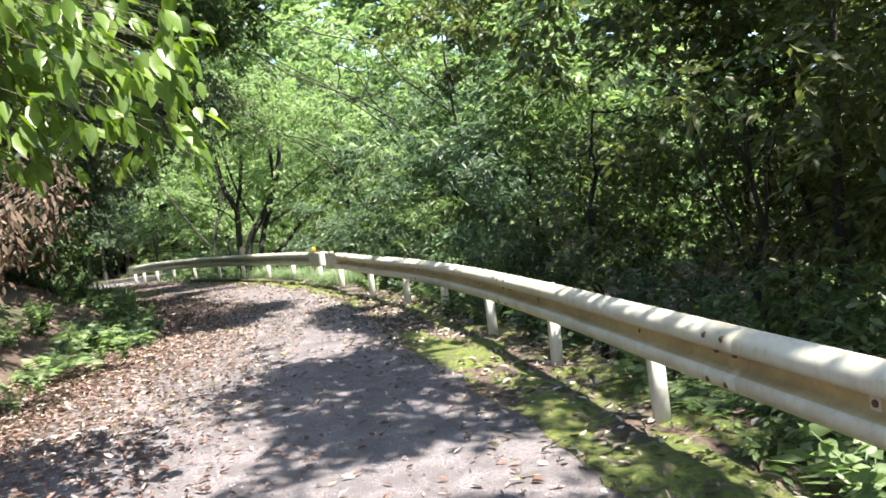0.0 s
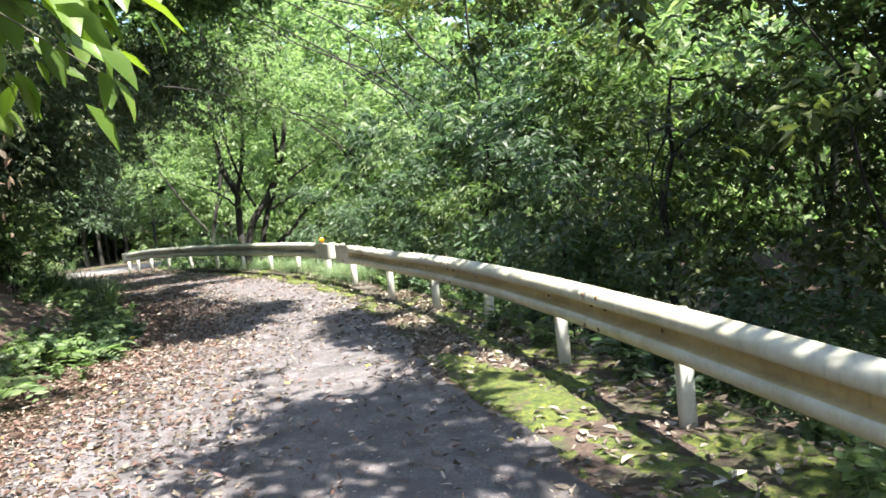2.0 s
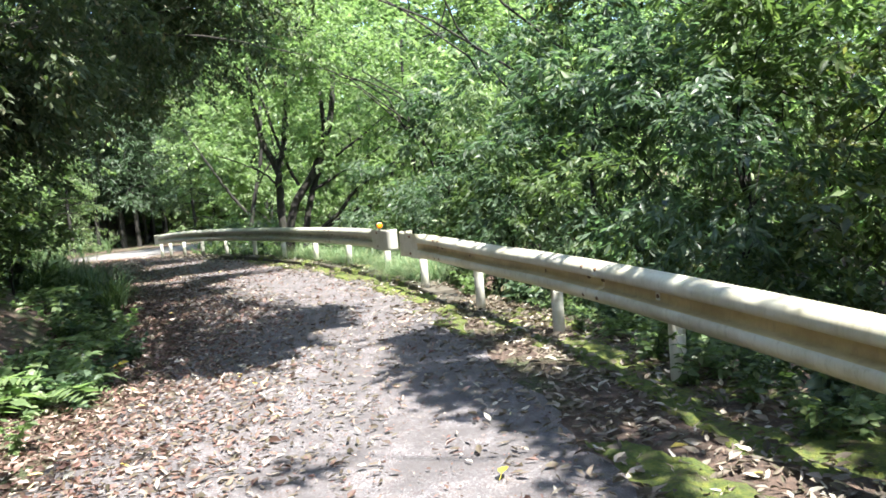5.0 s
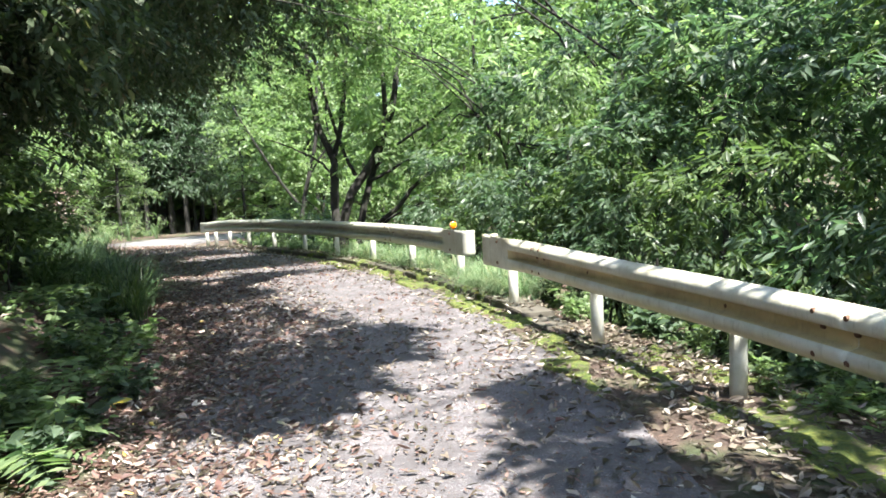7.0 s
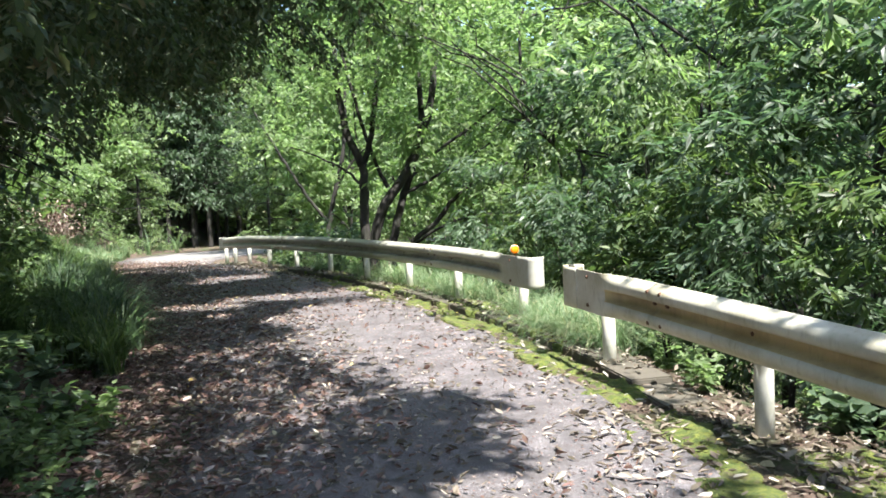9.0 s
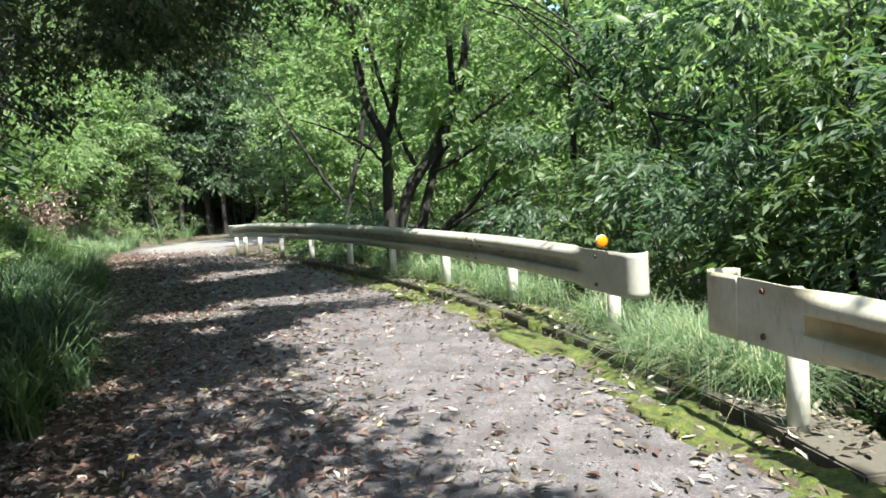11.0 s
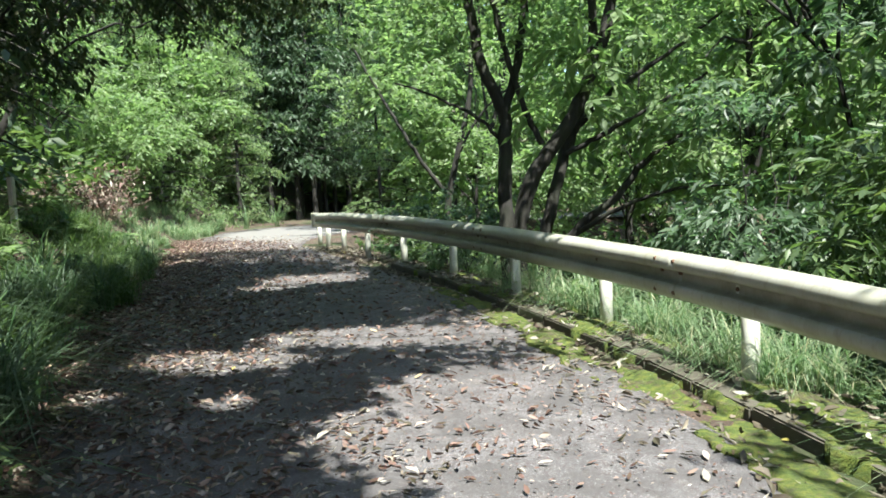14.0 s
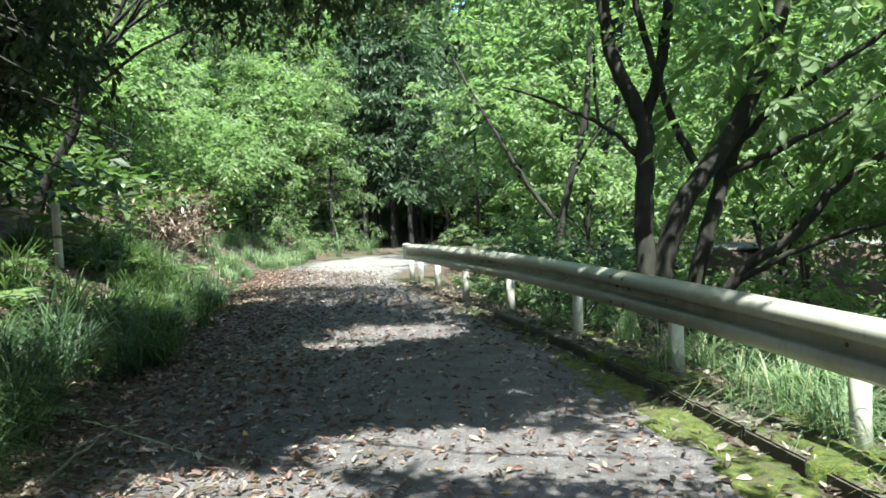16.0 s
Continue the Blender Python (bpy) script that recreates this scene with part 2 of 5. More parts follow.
def joined(pieces):
    verts, faces, n = [], [], 0
    for v, f in pieces:
        verts.append(v)
        faces.append(f + n)
        n += len(v)
    return np.concatenate(verts), np.concatenate(faces)


def smooth_line(points, n):
    """n points along a smooth curve through the given ones."""
    p = np.asarray(points, float)
    s = np.concatenate([[0], np.cumsum(np.linalg.norm(np.diff(p, axis=0), axis=1))])
    m = np.gradient(p, s, axis=0)
    out = []
    for u in np.linspace(0, s[-1], n):
        i = min(np.searchsorted(s, u, side="right") - 1, len(s) - 2)
        h = s[i + 1] - s[i]
        t = (u - s[i]) / h
        out.append((2 * t**3 - 3 * t**2 + 1) * p[i] + (t**3 - 2 * t**2 + t) * h * m[i] + (3 * t**2 - 2 * t**3) * p[i + 1] + (t**3 - t**2) * h * m[i + 1])
    return np.array(out)


def leaf_arrays(c, axis, length, width, rng, rich=False):
    """Folded leaves at c: two faces each, four when fallen and curled, or eight with a fuller outline and a drooping tip when rich."""
    n = len(c)
    axis = unit(axis)
    side = unit(np.cross(axis, unit(rng.standard_normal((n, 3)) * 0.45 + np.array([0, 0, 1.0]))))
    up = np.cross(side, axis)
    length, width = np.broadcast_to(length, n)[:, None], np.broadcast_to(width, n)[:, None]
    if rich == "fallen":
        curl = rng.uniform(-0.2, 0.75, (n, 1)) * width
        v = np.stack([c, c + axis * length * 0.3 + side * width * 0.48 + up * curl, c + axis * length * 0.68 + side * width * 0.38 + up * curl * 0.8, c + axis * length + up * curl * rng.uniform(-0.2, 1.2, (n, 1)),
                      c + axis * length * 0.7 - side * width * 0.36 + up * curl * 0.7, c + axis * length * 0.28 - side * width * 0.46 + up * curl], 1)
        f = np.array([[0, 1, 2], [0, 2, 3], [0, 3, 4], [0, 4, 5]])
    elif not rich:
        mid = c + axis * length * 0.45
        v = np.stack([c, mid + side * width / 2 + up * width * 0.14, c + axis * length, mid - side * width / 2 + up * width * 0.18], 1)
        f = np.array([[0, 1, 2], [0, 2, 3]])
    else:
        def at(t, w, lift):
            return c + axis * length * t + side * width * w + up * (width * lift - length * 0.22 * t * t)
        v = np.stack([at(0, 0, 0), at(0.22, 0.42, 0.1), at(0.52, 0.5, 0.12), at(0.8, 0.24, 0.06), at(1, 0, 0), at(0.8, -0.24, 0.06), at(0.52, -0.5, 0.12), at(0.22, -0.42, 0.1), at(0.5, 0, 0)], 1)
        f = np.array([[8, 0, 1], [8, 1, 2], [8, 2, 3], [8, 3, 4], [8, 4, 5], [8, 5, 6], [8, 6, 7], [8, 7, 0]])
    k = v.shape[1]
    return v.reshape(-1, 3), (f[None] + np.arange(n)[:, None, None] * k).reshape(-1, 3)


# chosen sunlit patches, where shading leaves are left out: x, y and the two half widths
SUN_PATCHES = np.array([(-1.9, 6.6, 0.9, 2.2), (-1.2, 9.0, 0.9, 1.6), (-0.3, 10.8, 0.8, 1.1), (0.05, 12.3, 0.45, 0.8), (0.35, 13.6, 0.5, 0.45), (0.85, 15.2, 0.45, 0.8), (0.7, 4.1, 0.8, 0.3), (0.3, 1.2, 2.2, 1.2),
                 (0.8, 14.5, 0.5, 1.2), (0.5, 16.8, 0.8, 1.4), (-0.45, 18.5, 1.05, 1.4), (-1.05, 20.0, 1.15, 0.75), (-0.8, 20.9, 1.1, 0.7), (1.8, 7.0, 0.25, 0.9), (1.95, 8.7, 0.25, 0.4), (2.12, 6.0, -0.09, 6.5), (-2.2, 22.7, 1.3, 0.3),
                 (-3.9, 26.8, 0.8, 0.4), (-8.0, 30.1, 0.9, 0.7), (-10.6, 44.5, 4.6, 5.2), (1.3, 19.0, 0.7, 1.8), (-14.0, 44.0, 5.0, 7.0), (-7.7, 27.4, 0.8, 1.1), (-6.7, 24.3, 0.6, 0.7), (-12.5, 33.5, 3.0, 3.5), (-3.4, 8.6, 0.9, 1.0), (-1.6, 11.0, 0.9, 0.6), (-1.1, 5.3, 1.0, 1.0), (-5.5, 21.8, 0.6, 0.7), (-3.4, 21.9, 0.7, 0.25), (-5.6, 20.2, 0.4, 0.6), (-6.7, 22.4, 0.5, 0.5), (-4.6, 18.3, 0.2, 0.3),
                 (-1.5, 22.7, 0.3, 0.1), (-4.3, 26.0, 0.3, 0.05), (-1.1, 23.5, 0.1, 0.05), (2.7, 22.2, 0.8, 0.9), (-7.2, 23.6, 0.5, 0.4), (-2.5, 11.4, 0.5, 0.4), (-1.3, 11.8, 1.7, 0.5), (-8.2, 29.4, 0.7, 0.9), (-9.6, 31.5, 1.5, 1.5), (-8.3, 26.4, 1.0, 1.1), (-7.6, 24.8, 0.5, 0.6), (0.4, 9.4, 0.5, 1.0), (1.7, 11.8, 0.3, 0.35), (-3.6, 19.5, 0.05, 0.08), (-4.0, 20.8, 0.12, 0.08), (-3.2, 18.5, 0.05, 0.05), (-4.7, 21.6, 0.1, 0.1), (-2.9, 20.7, 0.05, 0.05), (2.2, 13.1, 0.35, 0.5), (1.45, 13.2, 0.2, 0.3)])


def shades(points, rng):
    """Which of the points cast no shade on the chosen sunlit patches."""
    g = points - (points[:, 2:3] / SUN.z) * np.array([[SUN.x, SUN.y, SUN.z]])
    d = ((g[:, None, 0] - SUN_PATCHES[None, :, 0]) / (SUN_PATCHES[None, :, 2] + 0.25)) ** 2 + ((g[:, None, 1] - SUN_PATCHES[None, :, 1]) / (SUN_PATCHES[None, :, 3] + 0.25)) ** 2
    return (d > rng.uniform(0.5, 1.25, len(points))[:, None]).all(1)


def sprays(centres, outward, per, spread, rng, droop=0.35, flat=0.5, keep_gaps=True, rosette=False):
    """Leaf places and directions of leafy twigs at centres: leaves in two ranks along each twig, or in a rosette at its end."""
    n, twigs = len(centres), 4
    each = max(per // twigs, 3)
    a = rng.uniform(0, 2 * math.pi, (n, twigs))
    way = np.stack([np.cos(a), np.sin(a), rng.uniform(-0.5, 0.35, (n, twigs))], -1) + 0.7 * outward[:, None, :] * np.array([1, 1, 0.4])
    way[..., 2] -= droop * 0.5
    way = unit(way)
    size = spread * rng.uniform(1.3, 2.4, (n, twigs, 1))
    start = centres[:, None, :] + rng.standard_normal((n, twigs, 3)) * spread * np.array([0.45, 0.45, 0.45 * flat]) - way * size * 0.4
    u = rng.uniform(0, 1, (n, twigs, each, 1))
    if rosette:
        u = 1 - 0.28 * u ** 2 - 0.45 * (rng.uniform(0, 1, u.shape) > 0.6)
    side = np.cross(way, np.array([0, 0, 1.0]))
    s = rng.choice([-1.0, 1.0], (n, twigs, each, 1)) * (rng.uniform(0.1, 1.2, (n, twigs, each, 1)) if rosette else 1.0)
    c = start[:, :, None, :] + way[:, :, None, :] * size[:, :, None, :] * u
    c[..., 2:3] -= droop * 0.35 * size[:, :, None, :] * u * u
    c = c + rng.standard_normal(c.shape) * spread * 0.06
    d = way[:, :, None, :] * 0.6 + side[:, :, None, :] * s * 0.8 + rng.standard_normal(c.shape) * 0.28
    d[..., 2] -= droop
    c, d = c.reshape(-1, 3), d.reshape(-1, 3)
    if keep_gaps:
        ok = shades(c, rng)
        c, d = c[ok], d[ok]
    return c, d


# ---- plan: the road's edges, the rail's line and the lie of the land ----
RIGHT_Y = (-40, -6, 0, 4.5, 7.5, 10, 12.5, 14.5, 16.3, 18.5, 20.5, 22.5, 25, 27, 30, 33, 36, 40, 43, 45, 46.5, 47.5, 48.5, 52, 75)
RIGHT_X = (0.2, 1.2, 1.45, 1.55, 1.42, 1.3, 1.28, 1.2, 1.05, 0.6, 0.02, -0.7, -1.72, -2.65, -4.2, -5.5, -6.6, -7.4, -6.9, -5.2, -2.0, 3.0, 10.0, 22.0, 90.0)
LEFT_Y = (-40, -6, 0, 5, 8.7, 11, 13, 15.7, 17.7, 19.4, 22, 24, 27, 30, 34, 37.5, 42, 46, 48, 49.3, 50.3, 51, 52, 55, 75)
LEFT_X = (-4.0, -3.1, -2.9, -2.8, -2.5, -2.1, -1.95, -2.3, -3.1, -3.8, -5.0, -5.8, -6.9, -7.7, -9.3, -10.6, -12.3, -13.0, -12.4, -10.5, -6.0, 0.0, 8.0, 22.0, 80.0)
POSTS_A = [(2.02, -1.7), (2.1, 0.3), (2.2, 2.3), (2.29, 4.3), (2.38, 6.3), (2.40, 8.32), (2.32, 10.32), (2.14, 12.35), (1.82, 14.3), (1.44, 16.2)]
POSTS_B = [(1.15, 18.72), (0.58, 20.85), (-0.09, 22.72), (-0.87, 24.6), (-1.74, 26.5), (-2.69, 28.36), (-3.6, 29.9), (-4.45, 31.7), (-5.22, 33.5), (-5.84, 35.15)]


def eased(y, ys, xs):
    return (np.interp(y - 0.7, ys, xs) + np.interp(y, ys, xs) + np.interp(y + 0.7, ys, xs)) / 3


def right_edge(y):
    return eased(y, RIGHT_Y, RIGHT_X)


def left_edge(y):
    return eased(y, LEFT_Y, LEFT_X)


def bank_edge(y):
    """Foot of the bank: the lane's edge up to the bend, then straight on beside the level floor of the plantation."""
    return np.where(np.asarray(y) < 45.5, left_edge(np.minimum(y, 45.5)), -13.2)


def base_z(y):
    past = np.maximum(np.sqrt((np.minimum(y, 90) - 31) ** 2 + 4) + (np.minimum(y, 90) - 31), 0) / 2
    return -0.6 * np.tanh(0.055 * past / 0.6)


def rail_x(y):
    pts = POSTS_A + POSTS_B
    return np.interp(y, [-40] + [p[1] for p in pts] + [40, 43, 44.5, 46, 47, 48, 51, 80], [1.2] + [p[0] for p in pts] + [-6.6, -6.0, -4.4, -1.3, 3.8, 11.0, 23.0, 90.0])


def bumps(x, y):
    return 0.5 * np.sin(0.37 * x + 0.9 * np.sin(0.23 * y)) * np.cos(0.31 * y + 1.3) + 0.25 * np.sin(0.9 * x + 1.7) * np.sin(0.77 * y)


def land(x, y):
    """Height of the ground: a shelf with the road, a slope down beyond the rail, a bank up on the other side, wooded hills behind."""
    x, y = np.asarray(x, float), np.asarray(y, float)
    z = base_z(y)
    dr = np.maximum(x - rail_x(y) - 0.45, 0)
    fall = np.minimum(0.62 * dr, 4.5 + 0.12 * dr) - np.maximum(dr - 14, 0) * 0.45
    fall = np.minimum(0.62 * dr, np.maximum(fall, -12))
    dl = np.maximum(bank_edge(y) - 0.25 - x, 0)
    rise = 0.42 * dl * dl / (dl + 0.6) + 0.5 * (1 - np.exp(-dl * dl / 1.2)) + np.maximum(dl - 7, 0) * 0.25
    rise = np.minimum(rise, 30)
    ahead = np.maximum(y - 70, 0) * 0.12
    wild = np.clip((dr + dl) / 4, 0, 1)
    return z - 0.012 - fall + rise + np.minimum(ahead, 30) + wild * bumps(x, y) * 0.6


# ---- structure: ground, road, verge, kerb ----
def grid_sheet(name, xs, ys, height, mat):
    gx, gy = np.meshgrid(xs, ys)
    v = np.stack([gx, gy, height(gx, gy)], -1).reshape(-1, 3)
    i, j = np.meshgrid(np.arange(len(ys) - 1), np.arange(len(xs) - 1), indexing="ij")
    a = i * len(xs) + j
    return from_arrays(name, v, np.stack([a, a + 1, a + len(xs) + 1, a + len(xs)], -1).reshape(-1, 4), mat)


xs = np.concatenate([np.linspace(-500, -60, 12)[:-1], np.linspace(-60, -16, 34)[:-1], np.linspace(-16, 8, 101)[:-1], np.linspace(8, 60, 40)[:-1], np.linspace(60, 500, 12)])
ys = np.concatenate([np.linspace(-500, -40, 12)[:-1], np.linspace(-40, -4, 30)[:-1], np.linspace(-4, 44, 161)[:-1], np.linspace(44, 110, 50)[:-1], np.linspace(110, 600, 12)])
ground = tagged(grid_sheet("ground", xs, ys, land, SOIL), "brown leaf-covered forest soil on a wooded slope", "ground", kind="structure")


def strip(name, ys, x0, x1, lift, mat, across=10, rough=0.0, seed=1):
    """A sheet between two lines x0(y), x1(y), thick at its edges."""
    rng = np.random.default_rng(seed)
    a, b = x0(ys), x1(ys)
    if rough:
        a = a + np.convolve(rng.standard_normal(len(ys)), np.ones(3) / 3, "same") * rough
        b = b + np.convolve(rng.standard_normal(len(ys)), np.ones(3) / 3, "same") * rough
    u = np.concatenate([[0, 0.0], np.linspace(0, 1, across)[1:-1], [1.0, 1]])
    x = a[:, None] + (b - a)[:, None] * u[None]
    y = np.repeat(ys[:, None], len(u), 1)
    z = base_z(y) + lift + 0.006 * np.sin(2.3 * x + 0.7 * y) * np.sin(1.1 * y)
    z[:, 0] = z[:, -1] = base_z(ys) - 0.05
    v = np.stack([x, y, z], -1).reshape(-1, 3)
    n = len(u)
    i, j = np.meshgrid(np.arange(len(ys) - 1), np.arange(n - 1), indexing="ij")
    k = i * n + j
    return from_arrays(name, v, np.stack([k, k + 1, k + n + 1, k + n], -1).reshape(-1, 4), mat)


road = tagged(strip("road", np.arange(-40, 52, 0.2), lambda y: left_edge(y) + 0.45, right_edge, 0.012, ASPHALT, 14, 0.06), "worn grey asphalt lane strewn with dry leaves", "road", kind="structure")


GRAVEL = plain_material("dusty_gravel", (0.165, 0.155, 0.148), 0.95, 0.0, (0.085, 0.072, 0.066))
gravel = tagged(strip("gravel", np.arange(36.4, 50.2, 0.2), lambda y: left_edge(y) + 0.9 + 0.55 * np.clip(41 - y, 0, 5), lambda y: right_edge(y) - 0.15, 0.024, GRAVEL, 12, 0.2, 3), "pale dusty gravel where the lane widens", "gravel", kind="structure")


# ---- guardrails ----
def profile(depth):
    """Cross-section of the beam, from its upper to its lower edge: out towards the road, and up."""
    t = np.array([0, 0.012, 0.03, 0.06, 0.10, 0.15, 0.21, 0.27, 0.32, 0.355, 0.38, 0.40, 0.42, 0.5, 0.58, 0.60, 0.62, 0.645, 0.68, 0.73, 0.79, 0.85, 0.90, 0.94, 0.97, 0.988, 1])
    w = np.interp(t, (0, 0.03, 0.06, 0.10, 0.15, 0.21, 0.27, 0.32, 0.355, 0.40, 0.42, 0.58, 0.60, 0.645, 0.68, 0.73, 0.79, 0.85, 0.90, 0.94, 0.97, 1), (0.02, 0.16, 0.42, 0.72, 0.92, 1, 1, 0.95, 0.80, 0.22, 0.12, 0.12, 0.22, 0.80, 0.95, 1, 1, 0.92, 0.72, 0.42, 0.16, 0.02))
    return np.stack([depth * w, 0.175 - 0.35 * t], 1)


def flattened(pr, amount):
    """The cross-section pressed flat towards the front by the given amount."""
    return np.stack([pr[:, 0] * (1 - amount) + 0.086 * amount, pr[:, 1]], 1)


def flatness(s, start, end):
    """How far the beam has gone over into its flat end at the lengths s."""
    away = np.minimum(s - start if start is not None else 9.0, end - s if end is not None else 9.0)
    u = np.clip((0.86 - away) / 0.42, 0, 1)
    return u * u * (3 - 2 * u)


def sweep(line, tops, prof_at, thick=0.006):
    """A beam of sheet steel along the line; its front is to the left of the line."""
    d = unit(np.gradient(line, axis=0))
    out = np.stack([-d[:, 1], d[:, 0], np.zeros(len(d))], 1)
    rows = []
    for i in range(len(line)):
        pr = prof_at(i)
        centre = line[i] + np.array([0, 0, tops[i] - 0.175])
        front = centre + out[i] * pr[:, :1] + np.array([0, 0, 1.0]) * pr[:, 1:]
        back = centre + out[i] * (pr[:, :1] - thick) + np.array([0, 0, 1.0]) * pr[:, 1:]
        rows.append(np.concatenate([front, back[::-1]]))
    k = len(rows[0])
    v = np.concatenate(rows)
    i, j = np.meshgrid(np.arange(len(line) - 1), np.arange(k), indexing="ij")
    m = (j + 1) % k
    f = np.stack([i * k + j, i * k + m, (i + 1) * k + m, (i + 1) * k + j], -1).reshape(-1, 4)
    ends = np.array([[q, q + 1, k - 2 - q, k - 1 - q] for q in range(k // 2 - 1)])
    return v, np.concatenate([f, ends[:, ::-1], ends + (len(line) - 1) * k])


def bolt_mesh():
    bm = bmesh.new()
    bmesh.ops.create_cone(bm, cap_ends=True, segments=8, radius1=0.020, radius2=0.014, depth=0.018)
    bmesh.ops.rotate(bm, verts=bm.verts, matrix=Matrix.Rotation(radians(-90), 3, "Y"))
    me = bpy.data.meshes.new("bolt")
    bm.to_mesh(me)
    bm.free()
    me.materials.append(RUST)
    return me


BOLT = bolt_mesh()


def rounded_post(height, radius):
    bm = bmesh.new()
    bmesh.ops.create_cone(bm, cap_ends=True, segments=20, radius1=radius, radius2=radius, depth=height)
    bmesh.ops.translate(bm, verts=bm.verts, vec=(0, 0, height / 2))
    top = [e for e in bm.edges if all(v.co.z > height - 0.001 for v in e.verts)]
    bmesh.ops.bevel(bm, geom=top, offset=0.012, segments=2, affect="EDGES")
    return bm


def guardrail(posts, top_at, first, last, label, seams, coat, groove_coat):
    """Posts, lapped beams with bolts, and rounded end wings at first and/or last (metres past the outer posts, or None)."""
    rng = np.random.default_rng(5)
    root = thing("guardrail", (*posts[0], 0), label, "guardrail", "roadside guardrails")
    at = Vector(root.location)
    pl = np.array([(x, y, 0.0) for x, y in posts])
    s_post = np.concatenate([[0], np.cumsum(np.linalg.norm(np.diff(pl, axis=0), axis=1))])
    line = smooth_line(pl, 22 * len(pl))
    s = np.concatenate([[0], np.cumsum(np.linalg.norm(np.diff(line, axis=0), axis=1))])
    if first:
        u = np.linspace(-first, 0, 14)[:-1, None]
        line = np.concatenate([line[0] + u * unit(line[1] - line[0]), line])
        s = np.concatenate([u[:, 0], s])
    if last:
        u = np.linspace(0, last, 14)[1:, None]
        line = np.concatenate([line, line[-1] + u * unit(line[-1] - line[-2])])
        s = np.concatenate([s, s[-1] + u[:, 0]])
    d = unit(np.gradient(line, axis=0))
    out = np.stack([-d[:, 1], d[:, 0], np.zeros(len(d))], 1)
    face = line + out * 0.085
    face[:, 2] = base_z(face[:, 1])
    tops = np.array([top_at(p[1]) for p in line])
    cuts = [s[0] - 1] + [c for c in seams if s[0] + 1 < c < s[-1] - 1] + [s[-1] + 1]
    for n, (a, b) in enumerate(zip(cuts[:-1], cuts[1:])):
        keep = np.where((s >= a - 0.16) & (s <= b + 0.16))[0]
        lap = 0.004 * (n % 2)
        flat = flatness(s[keep], s[0] if first else None, s[-1] if last else None)
        v, f = sweep(face[keep] + out[keep] * lap - np.array(at), tops[keep], lambda i: flattened(profile(0.083), flat[i]))
        beam = from_arrays("beam", v, f, coat, root, "cream painted corrugated steel beam")
        beam.data.materials.append(groove_coat)
        # groove faces take the second, darker coat
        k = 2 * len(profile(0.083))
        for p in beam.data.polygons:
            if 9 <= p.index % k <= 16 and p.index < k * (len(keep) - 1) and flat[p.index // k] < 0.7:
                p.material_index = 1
        if n:
            for du in (-0.1, 0.1):
                i = int(np.argmin(abs(s - a - du)))
                for h in (-0.11, 0.03, 0.115):
                    q = face[i] + out[i] * (0.080 if abs(h) > 0.1 else 0.020) + np.array([0, 0, tops[i] - 0.175 + h]) - np.array(at)
                    ob = new("bolt", BOLT)
                    ob.parent, ob.location = beam, q
                    ob.rotation_euler = (0, 0, math.atan2(-out[i][1], -out[i][0]))
    for k, (x, y) in enumerate(posts):
        z0 = float(base_z(y)) - 0.15
        h = top_at(y) - 0.04 + 0.15
        p = part("post", rounded_post(h, 0.057), PAINT_POST, root, smooth=True)
        p.location = Vector((x, y, z0)) - at
        p.rotation_euler = (radians(rng.uniform(-1, 1)), radians(rng.uniform(-1, 1)), 0)
        i = int(np.argmin(np.linalg.norm(line - np.array([x, y, 0]), axis=1)))
        bm = bmesh.new()
        bmesh.ops.create_cube(bm, size=1)
        bmesh.ops.scale(bm, verts=bm.verts, vec=(0.05, 0.07, 0.10))
        bmesh.ops.bevel(bm, geom=bm.edges[:], offset=0.006, segments=1, affect="EDGES")
        br = part("bracket", bm, PAINT_POST, root)
        br.location = Vector(line[i] + out[i] * 0.07 + np.array([0, 0, base_z(y) + tops[i] - 0.175])) - at
        br.rotation_euler = (0, 0, math.atan2(out[i][1], out[i][0]))
        ob = new("bolt", BOLT)
        ob.parent = root
        ob.location = Vector(face[i] + out[i] * 0.008 + np.array([0, 0, tops[i] - 0.175])) - at
        ob.rotation_euler = (0, 0, math.atan2(-out[i][1], -out[i][0]))
    for way, on in ((0, first), (-1, last)):
        if on:
            sgn = -1 if way == 0 else 1
            u = np.linspace(0, 1, 26)
            p0, dd, oo = face[way], d[way] * sgn, out[way]
            straight, r = 0.20, 0.10
            pts = []
            for t in u:
                if t < 0.5:
                    pts.append(p0 + oo * 0.089 + dd * straight * (t / 0.5) - dd * 0.05 * (1 - t / 0.5))
                else:
                    ang = (t - 0.5) / 0.5 * math.pi
                    pts.append(p0 + oo * (0.089 - r * (1 - math.cos(ang))) + dd * (straight + r * math.sin(ang)))
            pts = np.array(pts)
            if sgn < 0:
                pts = pts[::-1]
            tt = np.full(len(pts), tops[way])
            prof = np.stack([np.zeros(9), np.linspace(0.178, -0.178, 9)], 1)
            v, f = sweep(pts - np.array(at), tt, lambda i: prof)
            wing = from_arrays("end_wing", v, f, coat, root, "rounded pale steel end wing")
            for h in (-0.12, 0.12):
                ob = new("bolt", BOLT)
                ob.parent = wing
                ob.location = Vector(p0 - dd * 0.26 + oo * 0.090 + np.array([0, 0, tops[way] - 0.175 + h])) - at
                ob.rotation_euler = (0, 0, math.atan2(-oo[1], -oo[0]))
    return root


